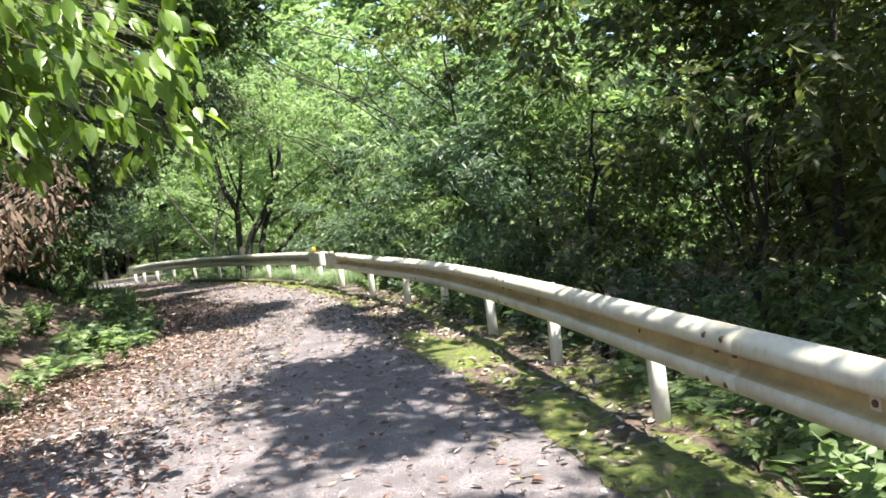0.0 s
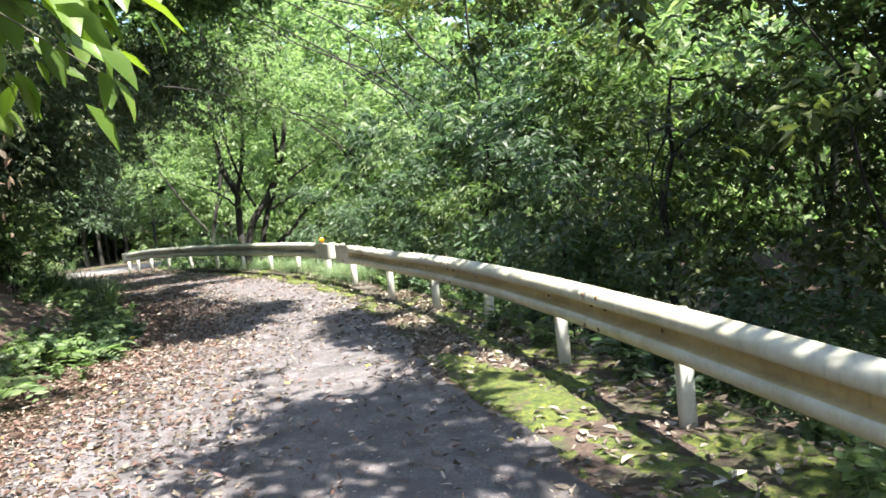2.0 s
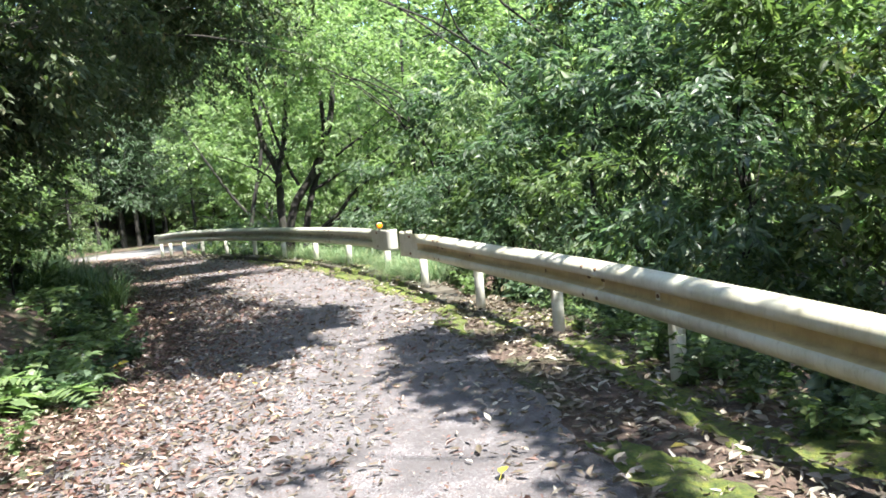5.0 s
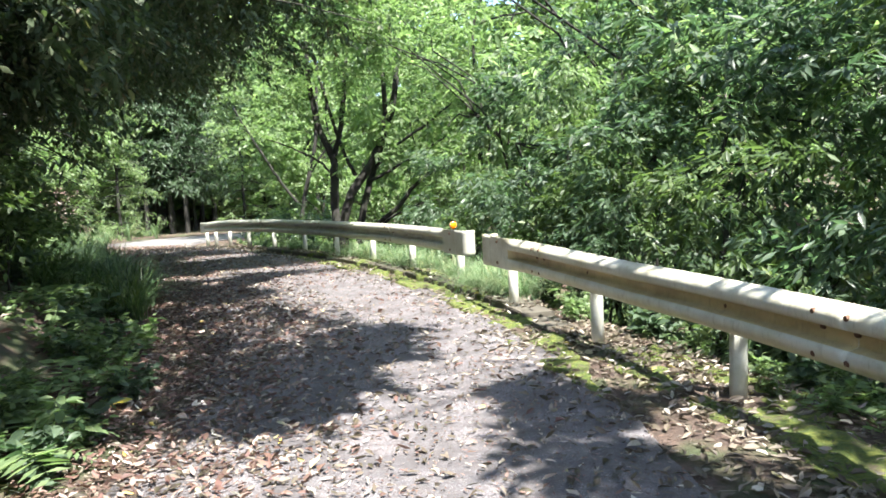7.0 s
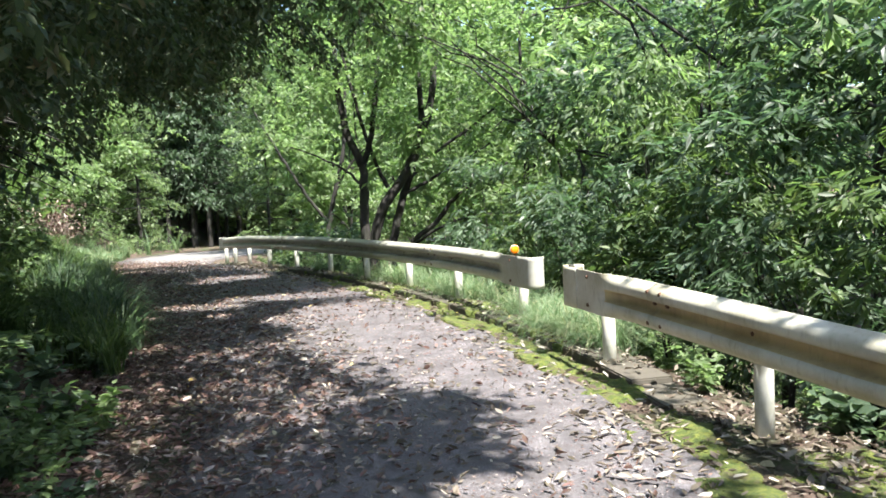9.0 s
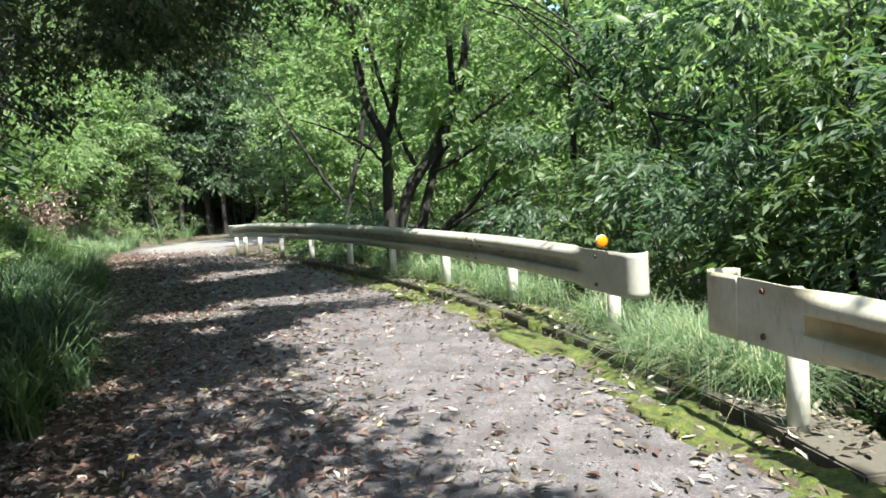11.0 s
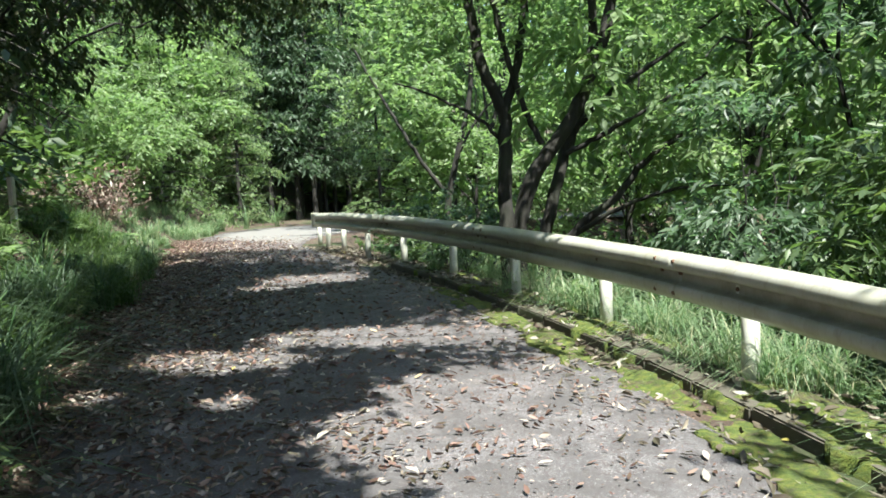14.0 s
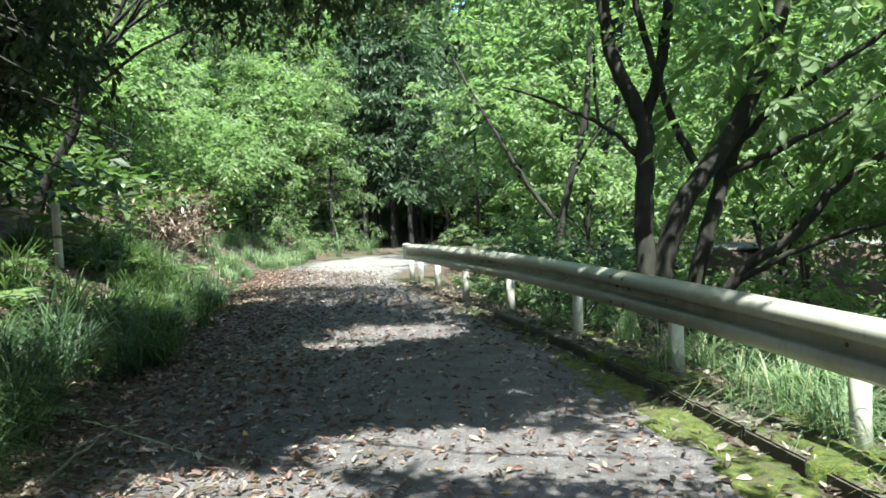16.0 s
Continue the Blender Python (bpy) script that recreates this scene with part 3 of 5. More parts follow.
guardrail(POSTS_A, lambda y: 0.765 + 0.035 * np.clip((y - 7) / 9, 0, 1) + 0.06 * np.clip((y - 13.5) / 2.9, 0, 1), None, 0.30, "cream painted corrugated guardrail with rust-streaked bolts", np.arange(1.0, 30, 4.0), PAINT, GROOVE_OCHRE)
guardrail(POSTS_B, lambda y: 0.83, 0.30, 0.12, "weathered grey-white guardrail curving along the bend", np.arange(3.0, 30, 4.0), PAINT_GREY, GROOVE_GREY)

# orange reflector on the second rail's first post
refl = thing("reflector", (1.06, 18.66, 0.76), "round orange reflector on a short stalk on the rail", "reflector")
bm = bmesh.new()
bmesh.ops.create_cone(bm, cap_ends=True, segments=10, radius1=0.012, radius2=0.012, depth=0.12)
bmesh.ops.translate(bm, verts=bm.verts, vec=(0, 0, 0.04))
part("stalk", bm, RUST, refl)
for name, mat, off, rad in (("lens", ORANGE, -0.012, 0.052), ("back_shell", PAINT_POST, 0.006, 0.056)):
    bm = bmesh.new()
    bmesh.ops.create_uvsphere(bm, u_segments=20, v_segments=10, radius=rad)
    bmesh.ops.scale(bm, verts=bm.verts, vec=(1, 0.4, 1))
    ob = part(name, bm, mat, refl, "glossy orange lens" if name == "lens" else "", smooth=True)
    ob.location = (0, off, 0.13)
    ob.rotation_euler = (0, 0, radians(12))


# ---- trees ----
def limb_line(a, b, rng, sag=0.0, n=7, jitter=0.05):
    a, b = np.asarray(a, float), np.asarray(b, float)
    t = np.linspace(0, 1, n)[:, None]
    L = np.linalg.norm(b - a)
    p = a + (b - a) * t + rng.standard_normal((n, 3)) * jitter * L * (t * (1.2 - t))
    p[:, 2] += (np.sin(t[:, 0] * math.pi) * sag * L)
    return p


def broadleaf(base, trunk_top, radius, height, clusters, per, leaf, mat, label, seed, centre=None, flat=1.0, trunk=0.11, spread=0.38, droop=0.35, bark=BARK, low=0.15, gaps=True, category="tree", group="roadside trees", limbs=7, name="broadleaf_tree", shades_road=False, rosette=False, slim=0.42):
    """A tree with tapered trunk, limbs, and a crown of leaf sprays. centre: the crown's middle, if not above the trunk."""
    rng = np.random.default_rng(seed)
    base = np.array([base[0], base[1], float(land(base[0], base[1])) - 0.1])
    top = base + np.asarray(trunk_top, float)
    mid = np.asarray(centre, float) if centre is not None else top + np.array([0, 0, height * 0.1])
    root = thing(name, base, label, category, group)
    t = limb_line(base, top, rng, n=9, jitter=0.05)
    r = np.linspace(trunk, trunk * 0.24, 9)
    r[0] *= 1.35
    v, f = tube(t - base, r, 9, 0.05, rng)
    from_arrays("trunk", v, f, bark, root)
    # the crown's boughs: lobes with hollows between them
    lobes = max(6, clusters // 8)
    d = unit(rng.standard_normal((lobes, 3)))
    d[:, 2] = np.where(d[:, 2] < -low - 0.5, -d[:, 2], d[:, 2])
    heart = mid + d * rng.uniform(0.35, 0.92, (lobes, 1)) * np.array([radius, radius, height / 2])
    pick = rng.integers(0, lobes, clusters)
    c = heart[pick] + rng.standard_normal((clusters, 3)) * np.array([0.2 * radius, 0.2 * radius, 0.16 + 0.03 * height])
    d = unit(c - mid)
    # keep only the sprays whose shadow falls on the lane
    if shades_road:
        g = c - (c[:, 2:3] / SUN.z) * np.array([[SUN.x, SUN.y, SUN.z]])
        ok = (g[:, 0] > left_edge(g[:, 1]) - 1.5) & (g[:, 0] < right_edge(g[:, 1]) + 0.5)
        c, d = c[ok], d[ok]
    ends = []
    for i in range(limbs):
        k = rng.integers(0, len(c))
        e = mid + (c[k] - mid) * 0.85
        a = t[rng.integers(4, 9)]
        lp = limb_line(a, e, rng, 0.10, 7, 0.10)
        ends.append(lp)
        v, f = tube(lp - base, np.linspace(trunk * 0.32, trunk * 0.08, 7), 6)
        from_arrays("limb", v, f, bark, root)
    lc, ld = sprays(c, d, per, spread, rng, droop, 0.55 * flat, gaps, rosette)
    size = leaf * rng.uniform(0.65, 1.25, len(lc))
    v, f = leaf_arrays(lc - base, ld, size, size * slim, rng)
    from_arrays("crown", v, f, mat, root)
    return root


def conifer(base, height, radius, mat, label, seed, first=0.25, whorls=16, gaps=False, group="conifers on the bank", per=30, leaf=0.21):
    """A conifer: straight trunk, drooping boughs with flat sprays of fine foliage."""
    rng = np.random.default_rng(seed)
    base = np.array([base[0], base[1], float(land(base[0], base[1])) - 0.1])
    root = thing("conifer_tree", base, label, "tree", group)
    t = limb_line(base, base + np.array([rng.uniform(-0.3, 0.3), rng.uniform(-0.3, 0.3), height]), rng, n=9, jitter=0.01)
    v, f = tube(t - base, np.linspace(0.009 * height + 0.02, 0.02, 9), 9, 0.04, rng)
    from_arrays("trunk", v, f, BARK, root)
    cs, ds, wood = [], [], []
    for w in range(whorls):
        h = first + (1 - first) * (w + rng.uniform(0, 0.8)) / whorls
        for k in range(6):
            a = rng.uniform(0, 2 * math.pi)
            out = np.array([math.cos(a), math.sin(a), 0])
            L = radius * (1.08 - h) ** 0.7 * rng.uniform(0.7, 1.15)
            p0 = base + np.array([0, 0, height * h])
            lp = np.array([p0 + out * L * u + np.array([0, 0, 0.15 * L * u - 0.42 * L * u * u]) for u in np.linspace(0, 1, 6)])
            wood.append(tube(lp - base, np.linspace(0.035, 0.008, 6), 3))
            for u in (0.35, 0.55, 0.75, 0.95):
                cs.append(p0 + out * L * u + np.array([0, 0, 0.15 * L * u - 0.42 * L * u * u]) + rng.standard_normal(3) * 0.1)
                ds.append(out * 0.8 + np.array([0, 0, -0.35]))
    v, f = joined(wood)
    tagged(from_arrays("branchwood", v, f, BARK, root), kind="stuff")
    lc, ld = sprays(np.array(cs), np.array(ds), per, 0.30, rng, 0.5, 0.45, gaps)
    size = leaf * rng.uniform(0.6, 1.3, len(lc))
    v, f = leaf_arrays(lc - base, ld, size, size * 0.24, rng)
    from_arrays("foliage", v, f, mat, root)
    return root


def placed(ob, x, y, rng, lo=0.85, hi=1.2):
    s = rng.uniform(lo, hi)
    return copy_thing(ob, Matrix.Translation((x, y, float(land(x, y)) - 0.1)) @ Matrix.Rotation(rng.uniform(0, 6.28), 4, "Z") @ Matrix.Scale(s, 4))


rng = np.random.default_rng(11)
# row just behind the first rail: leafy understorey trees rooted on the slope
for k, (dx, y) in enumerate([(2.6, -3.5), (3.0, 0.5), (2.7, 4.2), (3.1, 7.8), (2.7, 11.0), (3.2, 14.0), (2.9, 17.0), (3.3, 20.0), (3.4, 23.2)]):
    x = float(rail_x(y)) + dx
    fine = y < 12
    broadleaf((x, y), (rng.uniform(-0.4, 0.4), rng.uniform(-0.3, 0.3), 4.2), 2.1, 5.6, 150, 60 if fine else 52, 0.125 if fine else 0.19, LEAF_OLIVE if y < 12 else (LEAF_COOL, LEAF_MID)[k % 2], "slender olive green tree with fine foliage on the slope" if fine else "broadleaf tree with long leaves in whorls on the slope", 100 + k,
              centre=(x + (0.4 if fine else 1.0), y, 1.7 + rng.uniform(-0.3, 0.4)), trunk=0.07, spread=0.30, low=0.6, rosette=not fine, slim=0.40 if fine else 0.30)

for k, (x, y, cx, cy, cz) in enumerate([(6.9, 9.0, 6.6, 9.2, 2.2), (7.4, 5.4, 7.0, 5.7, 2.4)]):
    broadleaf((x, y), (0.1, 0.1, 5.6), 2.0, 5.4, 170, 52, 0.14, LEAF_OLIVE, "dense olive green tree on the slope", 270 + k, centre=(cx, cy, cz), trunk=0.07, limbs=6, spread=0.34, low=0.6, gaps=False)

# leafy shrubs close behind the rails, in the light
for k, (dx, y) in enumerate([(1.9, 12.4), (2.2, 14.6), (1.7, 16.4), (2.0, 18.2), (1.8, 19.9), (2.2, 21.8), (2.0, 23.6)]):
    x = float(rail_x(y)) + dx
    broadleaf((x, y), (0.1, 0.0, 1.6), 1.15, 2.9, 70, 48, 0.145, (LEAF_COOL, LEAF_MID)[k % 2], "spreading shrub with whorls of long leaves behind the guardrail", 120 + k, centre=(x, y, float(land(x, y)) + 1.9 + rng.uniform(-0.2, 0.3)),
              trunk=0.035, spread=0.28, low=0.6, rosette=True, slim=0.30, gaps=False, limbs=5, category="shrub", name="leafy_shrub", group="shrubs behind the guardrail")

# deeper rows on the slope: a few trees, repeated
tall = [broadleaf((float(rail_x(y)) + dx, y), (0.2, -0.2, 7.5), 3.1, 9.0, 130, 44, 0.245, mat, "tall broadleaf tree deeper in the wooded valley", 130 + k, centre=(float(rail_x(y)) + dx, y, 3.2), trunk=0.10, gaps=False, spread=0.42, low=0.6, group="valley trees", rosette=True, slim=0.34)
        for k, (dx, y, mat) in enumerate([(7.5, 2.0, LEAF_MID), (8.0, 9.5, LEAF_COOL), (7.2, 17.0, LEAF_LIGHT)])]
for k, (dx, y) in enumerate([(7.0, -4.0), (8.4, 5.8), (7.3, 13.2), (8.6, 20.5), (7.0, 24.5), (6.4, 29.0), (13, -2), (12.5, 4), (13.5, 10), (12, 16), (13.5, 22), (12.0, 28), (11.0, 34), (16, 38)]):
    placed(tall[k % 3], float(rail_x(y)) + dx, y, rng, 0.9, 1.35)

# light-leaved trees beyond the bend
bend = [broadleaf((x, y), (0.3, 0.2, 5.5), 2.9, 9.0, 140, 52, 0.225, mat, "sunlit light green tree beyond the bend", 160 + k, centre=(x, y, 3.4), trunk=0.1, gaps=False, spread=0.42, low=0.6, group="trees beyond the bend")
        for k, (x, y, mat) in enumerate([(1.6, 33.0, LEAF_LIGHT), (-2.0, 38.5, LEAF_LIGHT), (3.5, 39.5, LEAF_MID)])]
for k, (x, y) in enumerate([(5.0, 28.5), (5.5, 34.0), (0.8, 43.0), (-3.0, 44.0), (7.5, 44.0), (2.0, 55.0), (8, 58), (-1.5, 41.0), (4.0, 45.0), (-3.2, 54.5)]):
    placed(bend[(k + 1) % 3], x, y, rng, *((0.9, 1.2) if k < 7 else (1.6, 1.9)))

# canopy trees added to shade the lane, mostly out of view: trunks off the road, crowns high over it
for k, (x, y, cx, cy, cz, r, n) in enumerate([(8.6, -4.5, 2.6, 0.0, 7.6, 3.4, 170), (8.8, 4.5, 2.6, 5.0, 7.8, 3.4, 190), (-6.2, 7.0, 0.2, 9.8, 7.4, 3.4, 205), (8.8, 10.0, 2.4, 9.0, 8.0, 3.0, 170), (-7.2, 15.0, -1.5, 14.6, 7.4, 3.4, 390),
                                             (-9.2, 20.0, -2.6, 18.6, 7.6, 3.6, 320), (-10.5, 25.0, -3.6, 23.0, 7.8, 3.4, 290), (-5.0, 1.0, -2.0, -4.5, 7.0, 3.0, 150), (6.4, 22.5, 0.2, 22.4, 7.4, 2.8, 280)]):
    broadleaf((x, y), ((cx - x) * 0.12, (cy - y) * 0.12, cz - float(land(x, y))), r, 3.4, n, 44, 0.225, LEAF_MID, "added tall tree whose crown shades the lane", 200 + k, centre=(cx, cy, cz), trunk=0.10, spread=0.40, flat=0.7, group="overhanging trees", shades_road=True, limbs=4)
# slim tree added above the view to keep the forked tree's stems shaded
broadleaf((3.6, 25.6), (-0.4, 0.0, 6.6), 1.9, 2.4, 120, 50, 0.15, LEAF_LIGHT, "added slim tree shading the forked tree", 225, centre=(0.3, 25.1, 5.5), trunk=0.08, spread=0.36, group="overhanging trees", limbs=5)
broadleaf((5.9, 6.6), (0.1, 0.1, 9.0), 2.2, 4.0, 90, 56, 0.15, LEAF_OLIVE, "straight dark-stemmed tree on the slope", 226, centre=(6.1, 6.8, 6.6), trunk=0.085, limbs=4, spread=0.4, gaps=False)
# high crowns out of view, added to darken the trees on the slope
for k, (x, y, cx, cy, cz) in enumerate([(7.6, -3.0, 6.4, -2.0, 7.4), (8.2, 1.8, 6.6, 2.4, 7.6), (8.0, 6.6, 7.0, 6.6, 8.0)]):
    broadleaf((x, y), (0.2, 0.2, cz - float(land(x, y))), 3.0, 4.4, 210, 52, 0.17, LEAF_OLIVE, "added tall olive green tree shading the slope", 240 + k, centre=(cx, cy, cz), trunk=0.075, limbs=4, spread=0.4, group="overhanging trees")
# added crowns over the slope, the first to shade trees near the bend
for k, (x, y, cx, cy, cz) in enumerate([(8.4, 20.6, 7.0, 19.0, 6.8), (6.6, 8.2, 5.2, 7.6, 5.2)]):
    broadleaf((x, y), (0.2, 0.2, cz - float(land(x, y))), 2.9, 6.0, 190, 48, 0.21, LEAF_OLIVE, "added tall olive green tree shading the slope", 250 + k, centre=(cx, cy, cz), trunk=0.06, limbs=4, spread=0.42, group="overhanging trees")
broadleaf((3.7, 20.9), (-0.3, -0.1, 3.6), 0.95, 2.5, 46, 40, 0.15, LEAF_LIGHT, "slim sapling with light drooping leaves behind the guardrail", 260, centre=(3.3, 20.6, 2.9), trunk=0.03, limbs=5, spread=0.3, gaps=False, rosette=True, slim=0.3, droop=0.6)
# darker boughs that hang low from the bank
for k, (x, y, cx, cy, cz, r, h, n) in enumerate([(-5.4, 8.6, -4.3, 9.0, 3.4, 1.7, 4.6, 200), (-5.2, 11.2, -3.7, 11.4, 3.6, 1.7, 4.4, 220), (-5.4, 14.2, -4.0, 14.6, 3.6, 2.0, 4.4, 240), (-6.4, 17.6, -4.3, 17.6, 4.0, 2.4, 4.2, 320), (-7.0, 21.2, -3.7, 21.2, 4.9, 3.0, 3.2, 340), (-9.0, 25.6, -6.2, 25.2, 4.7, 2.9, 3.8, 380), (-6.8, 19.6, -1.7, 20.6, 5.0, 2.3, 1.9, 200), (-12.6, 24.6, -4.2, 25.2, 5.1, 2.0, 2.0, 170), (-12.5, 22.6, -5.8, 24.2, 4.7, 2.4, 2.2, 230), (-13.6, 25.6, -8.6, 26.2, 4.9, 2.4, 2.8, 240), (-5.6, 15.4, -3.8, 15.4, 2.8, 1.4, 2.8, 170), (-9.8, 24.0, -7.0, 24.4, 3.5, 1.8, 3.2, 260), (-11.4, 26.6, -9.2, 26.8, 3.5, 1.5, 3.0, 220), (-11.0, 29.4, -5.4, 28.6, 5.0, 2.2, 1.6, 200), (-6.4, 17.8, -4.7, 17.6, 2.5, 1.4, 3.2, 190)]):
    broadleaf((x, y), ((cx - x) * 0.4, 0.0, 4.2), r, h, n, 56, 0.118, LEAF_DARK, "dark-leaved tree with low boughs over the bank", 230 + k, centre=(cx, cy, cz), trunk=0.11, spread=0.30, flat=0.8, group="bank trees", droop=0.6, gaps=k not in (10, 13))

# conifers of the bank
for k, (x, y, h, r) in enumerate([(-4.6, 9.0, 8, 2.4), (-5.2, 13.5, 9, 2.6), (-6.0, 17.5, 9, 2.8), (-7.6, 21.5, 9, 2.8), (-9.3, 25.2, 9, 2.7)]):
    conifer((x, y), h, r, LEAF_CONIFER, "dark conifer with drooping boughs on the bank", 300 + k, 0.14, gaps=True, per=15, leaf=0.29)
far_con = [conifer((-13.0, 20.0), 11, 3.0, LEAF_DARK, "dark conifer in the wood above the bank", 320, 0.08, 16, per=13, leaf=0.33), conifer((-12.0, 55.0), 14, 2.6, LEAF_COOL, "tall straight conifer of the plantation", 321, 0.2, 16, per=11, leaf=0.36)]
for k, (x, y) in enumerate([(-9, 5), (-10, 10), (-11, 15), (-14, 24), (-7, -2), (-7.5, 2.5)]):
    placed(far_con[0], x, y, rng)
for k, (x, y) in enumerate([(-15, 60), (-18, 56), (-11, 63), (0, 62), (-21, 52), (-13.5, 66), (-8, 68), (-17, 68), (4, 60), (-24, 60)]):
    placed(far_con[1], x, y, rng, 0.9, 1.25)

# the plantation behind the bend: bare dark stems under closed crowns, and soft young conifers at its edge
for i in range(3):
    for j in range(6):
        placed(far_con[1], -13.4 + 1.2 * i + rng.uniform(-0.4, 0.4), 55.0 + 2.3 * j + rng.uniform(-0.6, 0.6), rng, 0.85, 1.15)
young = [conifer((x, y), h, 2.5, LEAF_LIGHT, "young conifer with soft pale green boughs down to the ground", 330 + k, 0.02, 16, group="young conifers", per=24, leaf=0.20) for k, (x, y, h) in enumerate([(-15.2, 46.0, 7.5), (-13.9, 51.6, 9.5)])]
for k, (x, y) in enumerate([(-16.6, 41.5), (-17.8, 48.5), (-16.2, 53.6), (-7.6, 55.4)]):
    placed(young[k % 2], x, y, rng, 0.9, 1.2)

# shrubby trees of the left bank near the far clearing
shrub = [broadleaf((x, y), (0.1, 0.1, 1.8), 2.1, 4.6, 100, 50, 0.19, mat, "rounded leafy shrub on the sunny bank", 340 + k, centre=(x, y, float(land(x, y)) + 2.3), trunk=0.06, gaps=False, group="bank shrubs", category="shrub", name="leafy_shrub")
         for k, (x, y, mat) in enumerate([(-12.4, 34.0, LEAF_LIGHT), (-14.0, 40.0, LEAF_LIGHT), (-14.2, 31.2, LEAF_LIGHT)])]
for k, (x, y) in enumerate([(-15.5, 46.0), (-17.5, 50.0), (-16.0, 38.0), (-15.5, 33.0), (-18.5, 44.0), (-15.5, 29.0), (-14.8, 42.5), (-19.5, 48.0), (-14.5, 36.0), (-15.8, 49.0), (-18.0, 53.5), (-15.5, 54.5), (-20.5, 57.0)]):
    placed(shrub[k % 3], x, y, rng, *((0.9, 1.4) if k < 9 else (1.5, 1.9)))


bush = [broadleaf((x, y), (0.05, 0.05, 0.7), 1.15, 2.0, 62, 34, 0.13, mat, "low green bush among the undergrowth", 360 + k, centre=(x, y, float(land(x, y)) + 1.0), trunk=0.03, gaps=False, group="undergrowth bushes", category="bush", name="low_bush", spread=0.24, limbs=4)
        for k, (x, y, mat) in enumerate([(5.2, 6.0, LEAF_MID), (4.6, 15.5, LEAF_COOL)])]
# undergrowth down the slope behind the rails
for k in range(34):
    y = -3 + 41 * (k + rng.uniform(0, 0.8)) / 34
    x = float(rail_x(y)) + (1.9, 3.6, 5.6)[k % 3] + rng.uniform(-0.2, 0.4)
    if not 25.5 < y < 29.5 or k % 3:
        placed(bush[k % 2], x, y, rng, 0.8, 1.25)


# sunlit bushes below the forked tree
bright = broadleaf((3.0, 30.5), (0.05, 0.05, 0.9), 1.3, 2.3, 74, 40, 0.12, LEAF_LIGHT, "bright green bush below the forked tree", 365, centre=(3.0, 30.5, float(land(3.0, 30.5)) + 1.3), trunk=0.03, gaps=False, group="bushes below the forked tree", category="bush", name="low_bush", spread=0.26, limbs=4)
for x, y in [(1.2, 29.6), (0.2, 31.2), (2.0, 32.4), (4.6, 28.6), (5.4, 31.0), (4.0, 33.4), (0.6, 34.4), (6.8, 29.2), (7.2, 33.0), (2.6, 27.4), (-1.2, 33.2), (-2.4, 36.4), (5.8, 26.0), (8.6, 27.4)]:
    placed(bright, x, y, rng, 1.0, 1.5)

for k in range(14):
    y = 14.5 + 8 * (k + rng.uniform(0, 0.7)) / 14
    placed(bush[k % 2], float(left_edge(y)) - (1.4, 2.4)[k % 2] - rng.uniform(0, 0.4), y, rng, 0.4, 0.75)


def far_woods(n, place, size, mat, label, seed, high=7.0):
    """Crowns of woods on the hills: clumps of leaves, lumpy in height."""
    rng = np.random.default_rng(seed)
    x, y = place(rng, n)
    c = np.stack([x, y, land(x, y) + rng.uniform(0.3, high, n)], 1)
    lc, ld = sprays(c, np.tile(np.array([[0, 0, 0.6]]), (n, 1)), 24, 0.75, rng, 0.2, 0.6, False)
    s = size * rng.uniform(0.6, 1.3, len(lc))
    v, f = leaf_arrays(lc, ld, s, s * 0.5, rng)
    return tagged(from_arrays("woods", v, f, mat), label, "trees", kind="stuff")


far_woods(900, lambda r, n: (lambda y: (bank_edge(y) - 2.0 - r.uniform(0, 9, n), y))(r.uniform(27, 62, n)), 0.3, LEAF_MID, "low undergrowth on the bank", 54, 1.2)
far_woods(260, lambda r, n: (r.uniform(-6, 8, n), r.uniform(44, 66, n)), 0.3, LEAF_MID, "low undergrowth under the trees", 55, 0.8)
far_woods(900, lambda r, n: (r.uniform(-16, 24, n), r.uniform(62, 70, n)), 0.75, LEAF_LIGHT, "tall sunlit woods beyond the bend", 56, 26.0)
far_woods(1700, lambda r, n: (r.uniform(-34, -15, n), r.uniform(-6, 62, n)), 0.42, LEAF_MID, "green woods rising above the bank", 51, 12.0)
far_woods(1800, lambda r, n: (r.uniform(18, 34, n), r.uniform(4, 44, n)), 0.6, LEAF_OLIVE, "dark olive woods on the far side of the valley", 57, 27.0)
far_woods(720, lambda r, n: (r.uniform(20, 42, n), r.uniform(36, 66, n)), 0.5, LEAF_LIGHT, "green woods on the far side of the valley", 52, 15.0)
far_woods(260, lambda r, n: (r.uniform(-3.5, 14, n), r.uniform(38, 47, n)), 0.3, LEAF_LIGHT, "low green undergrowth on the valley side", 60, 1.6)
# added wall of dark leaves standing in for shade between the plantation stems
far_woods(420, lambda r, n: (r.uniform(-17, -3, n), r.uniform(68, 74, n)), 0.5, LEAF_DARK, "dark leaves added for the shade inside the plantation", 58, 6.0)
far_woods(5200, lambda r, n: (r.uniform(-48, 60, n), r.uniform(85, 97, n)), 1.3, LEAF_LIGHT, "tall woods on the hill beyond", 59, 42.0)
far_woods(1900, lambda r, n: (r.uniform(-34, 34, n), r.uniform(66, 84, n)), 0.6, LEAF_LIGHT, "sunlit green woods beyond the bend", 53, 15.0)


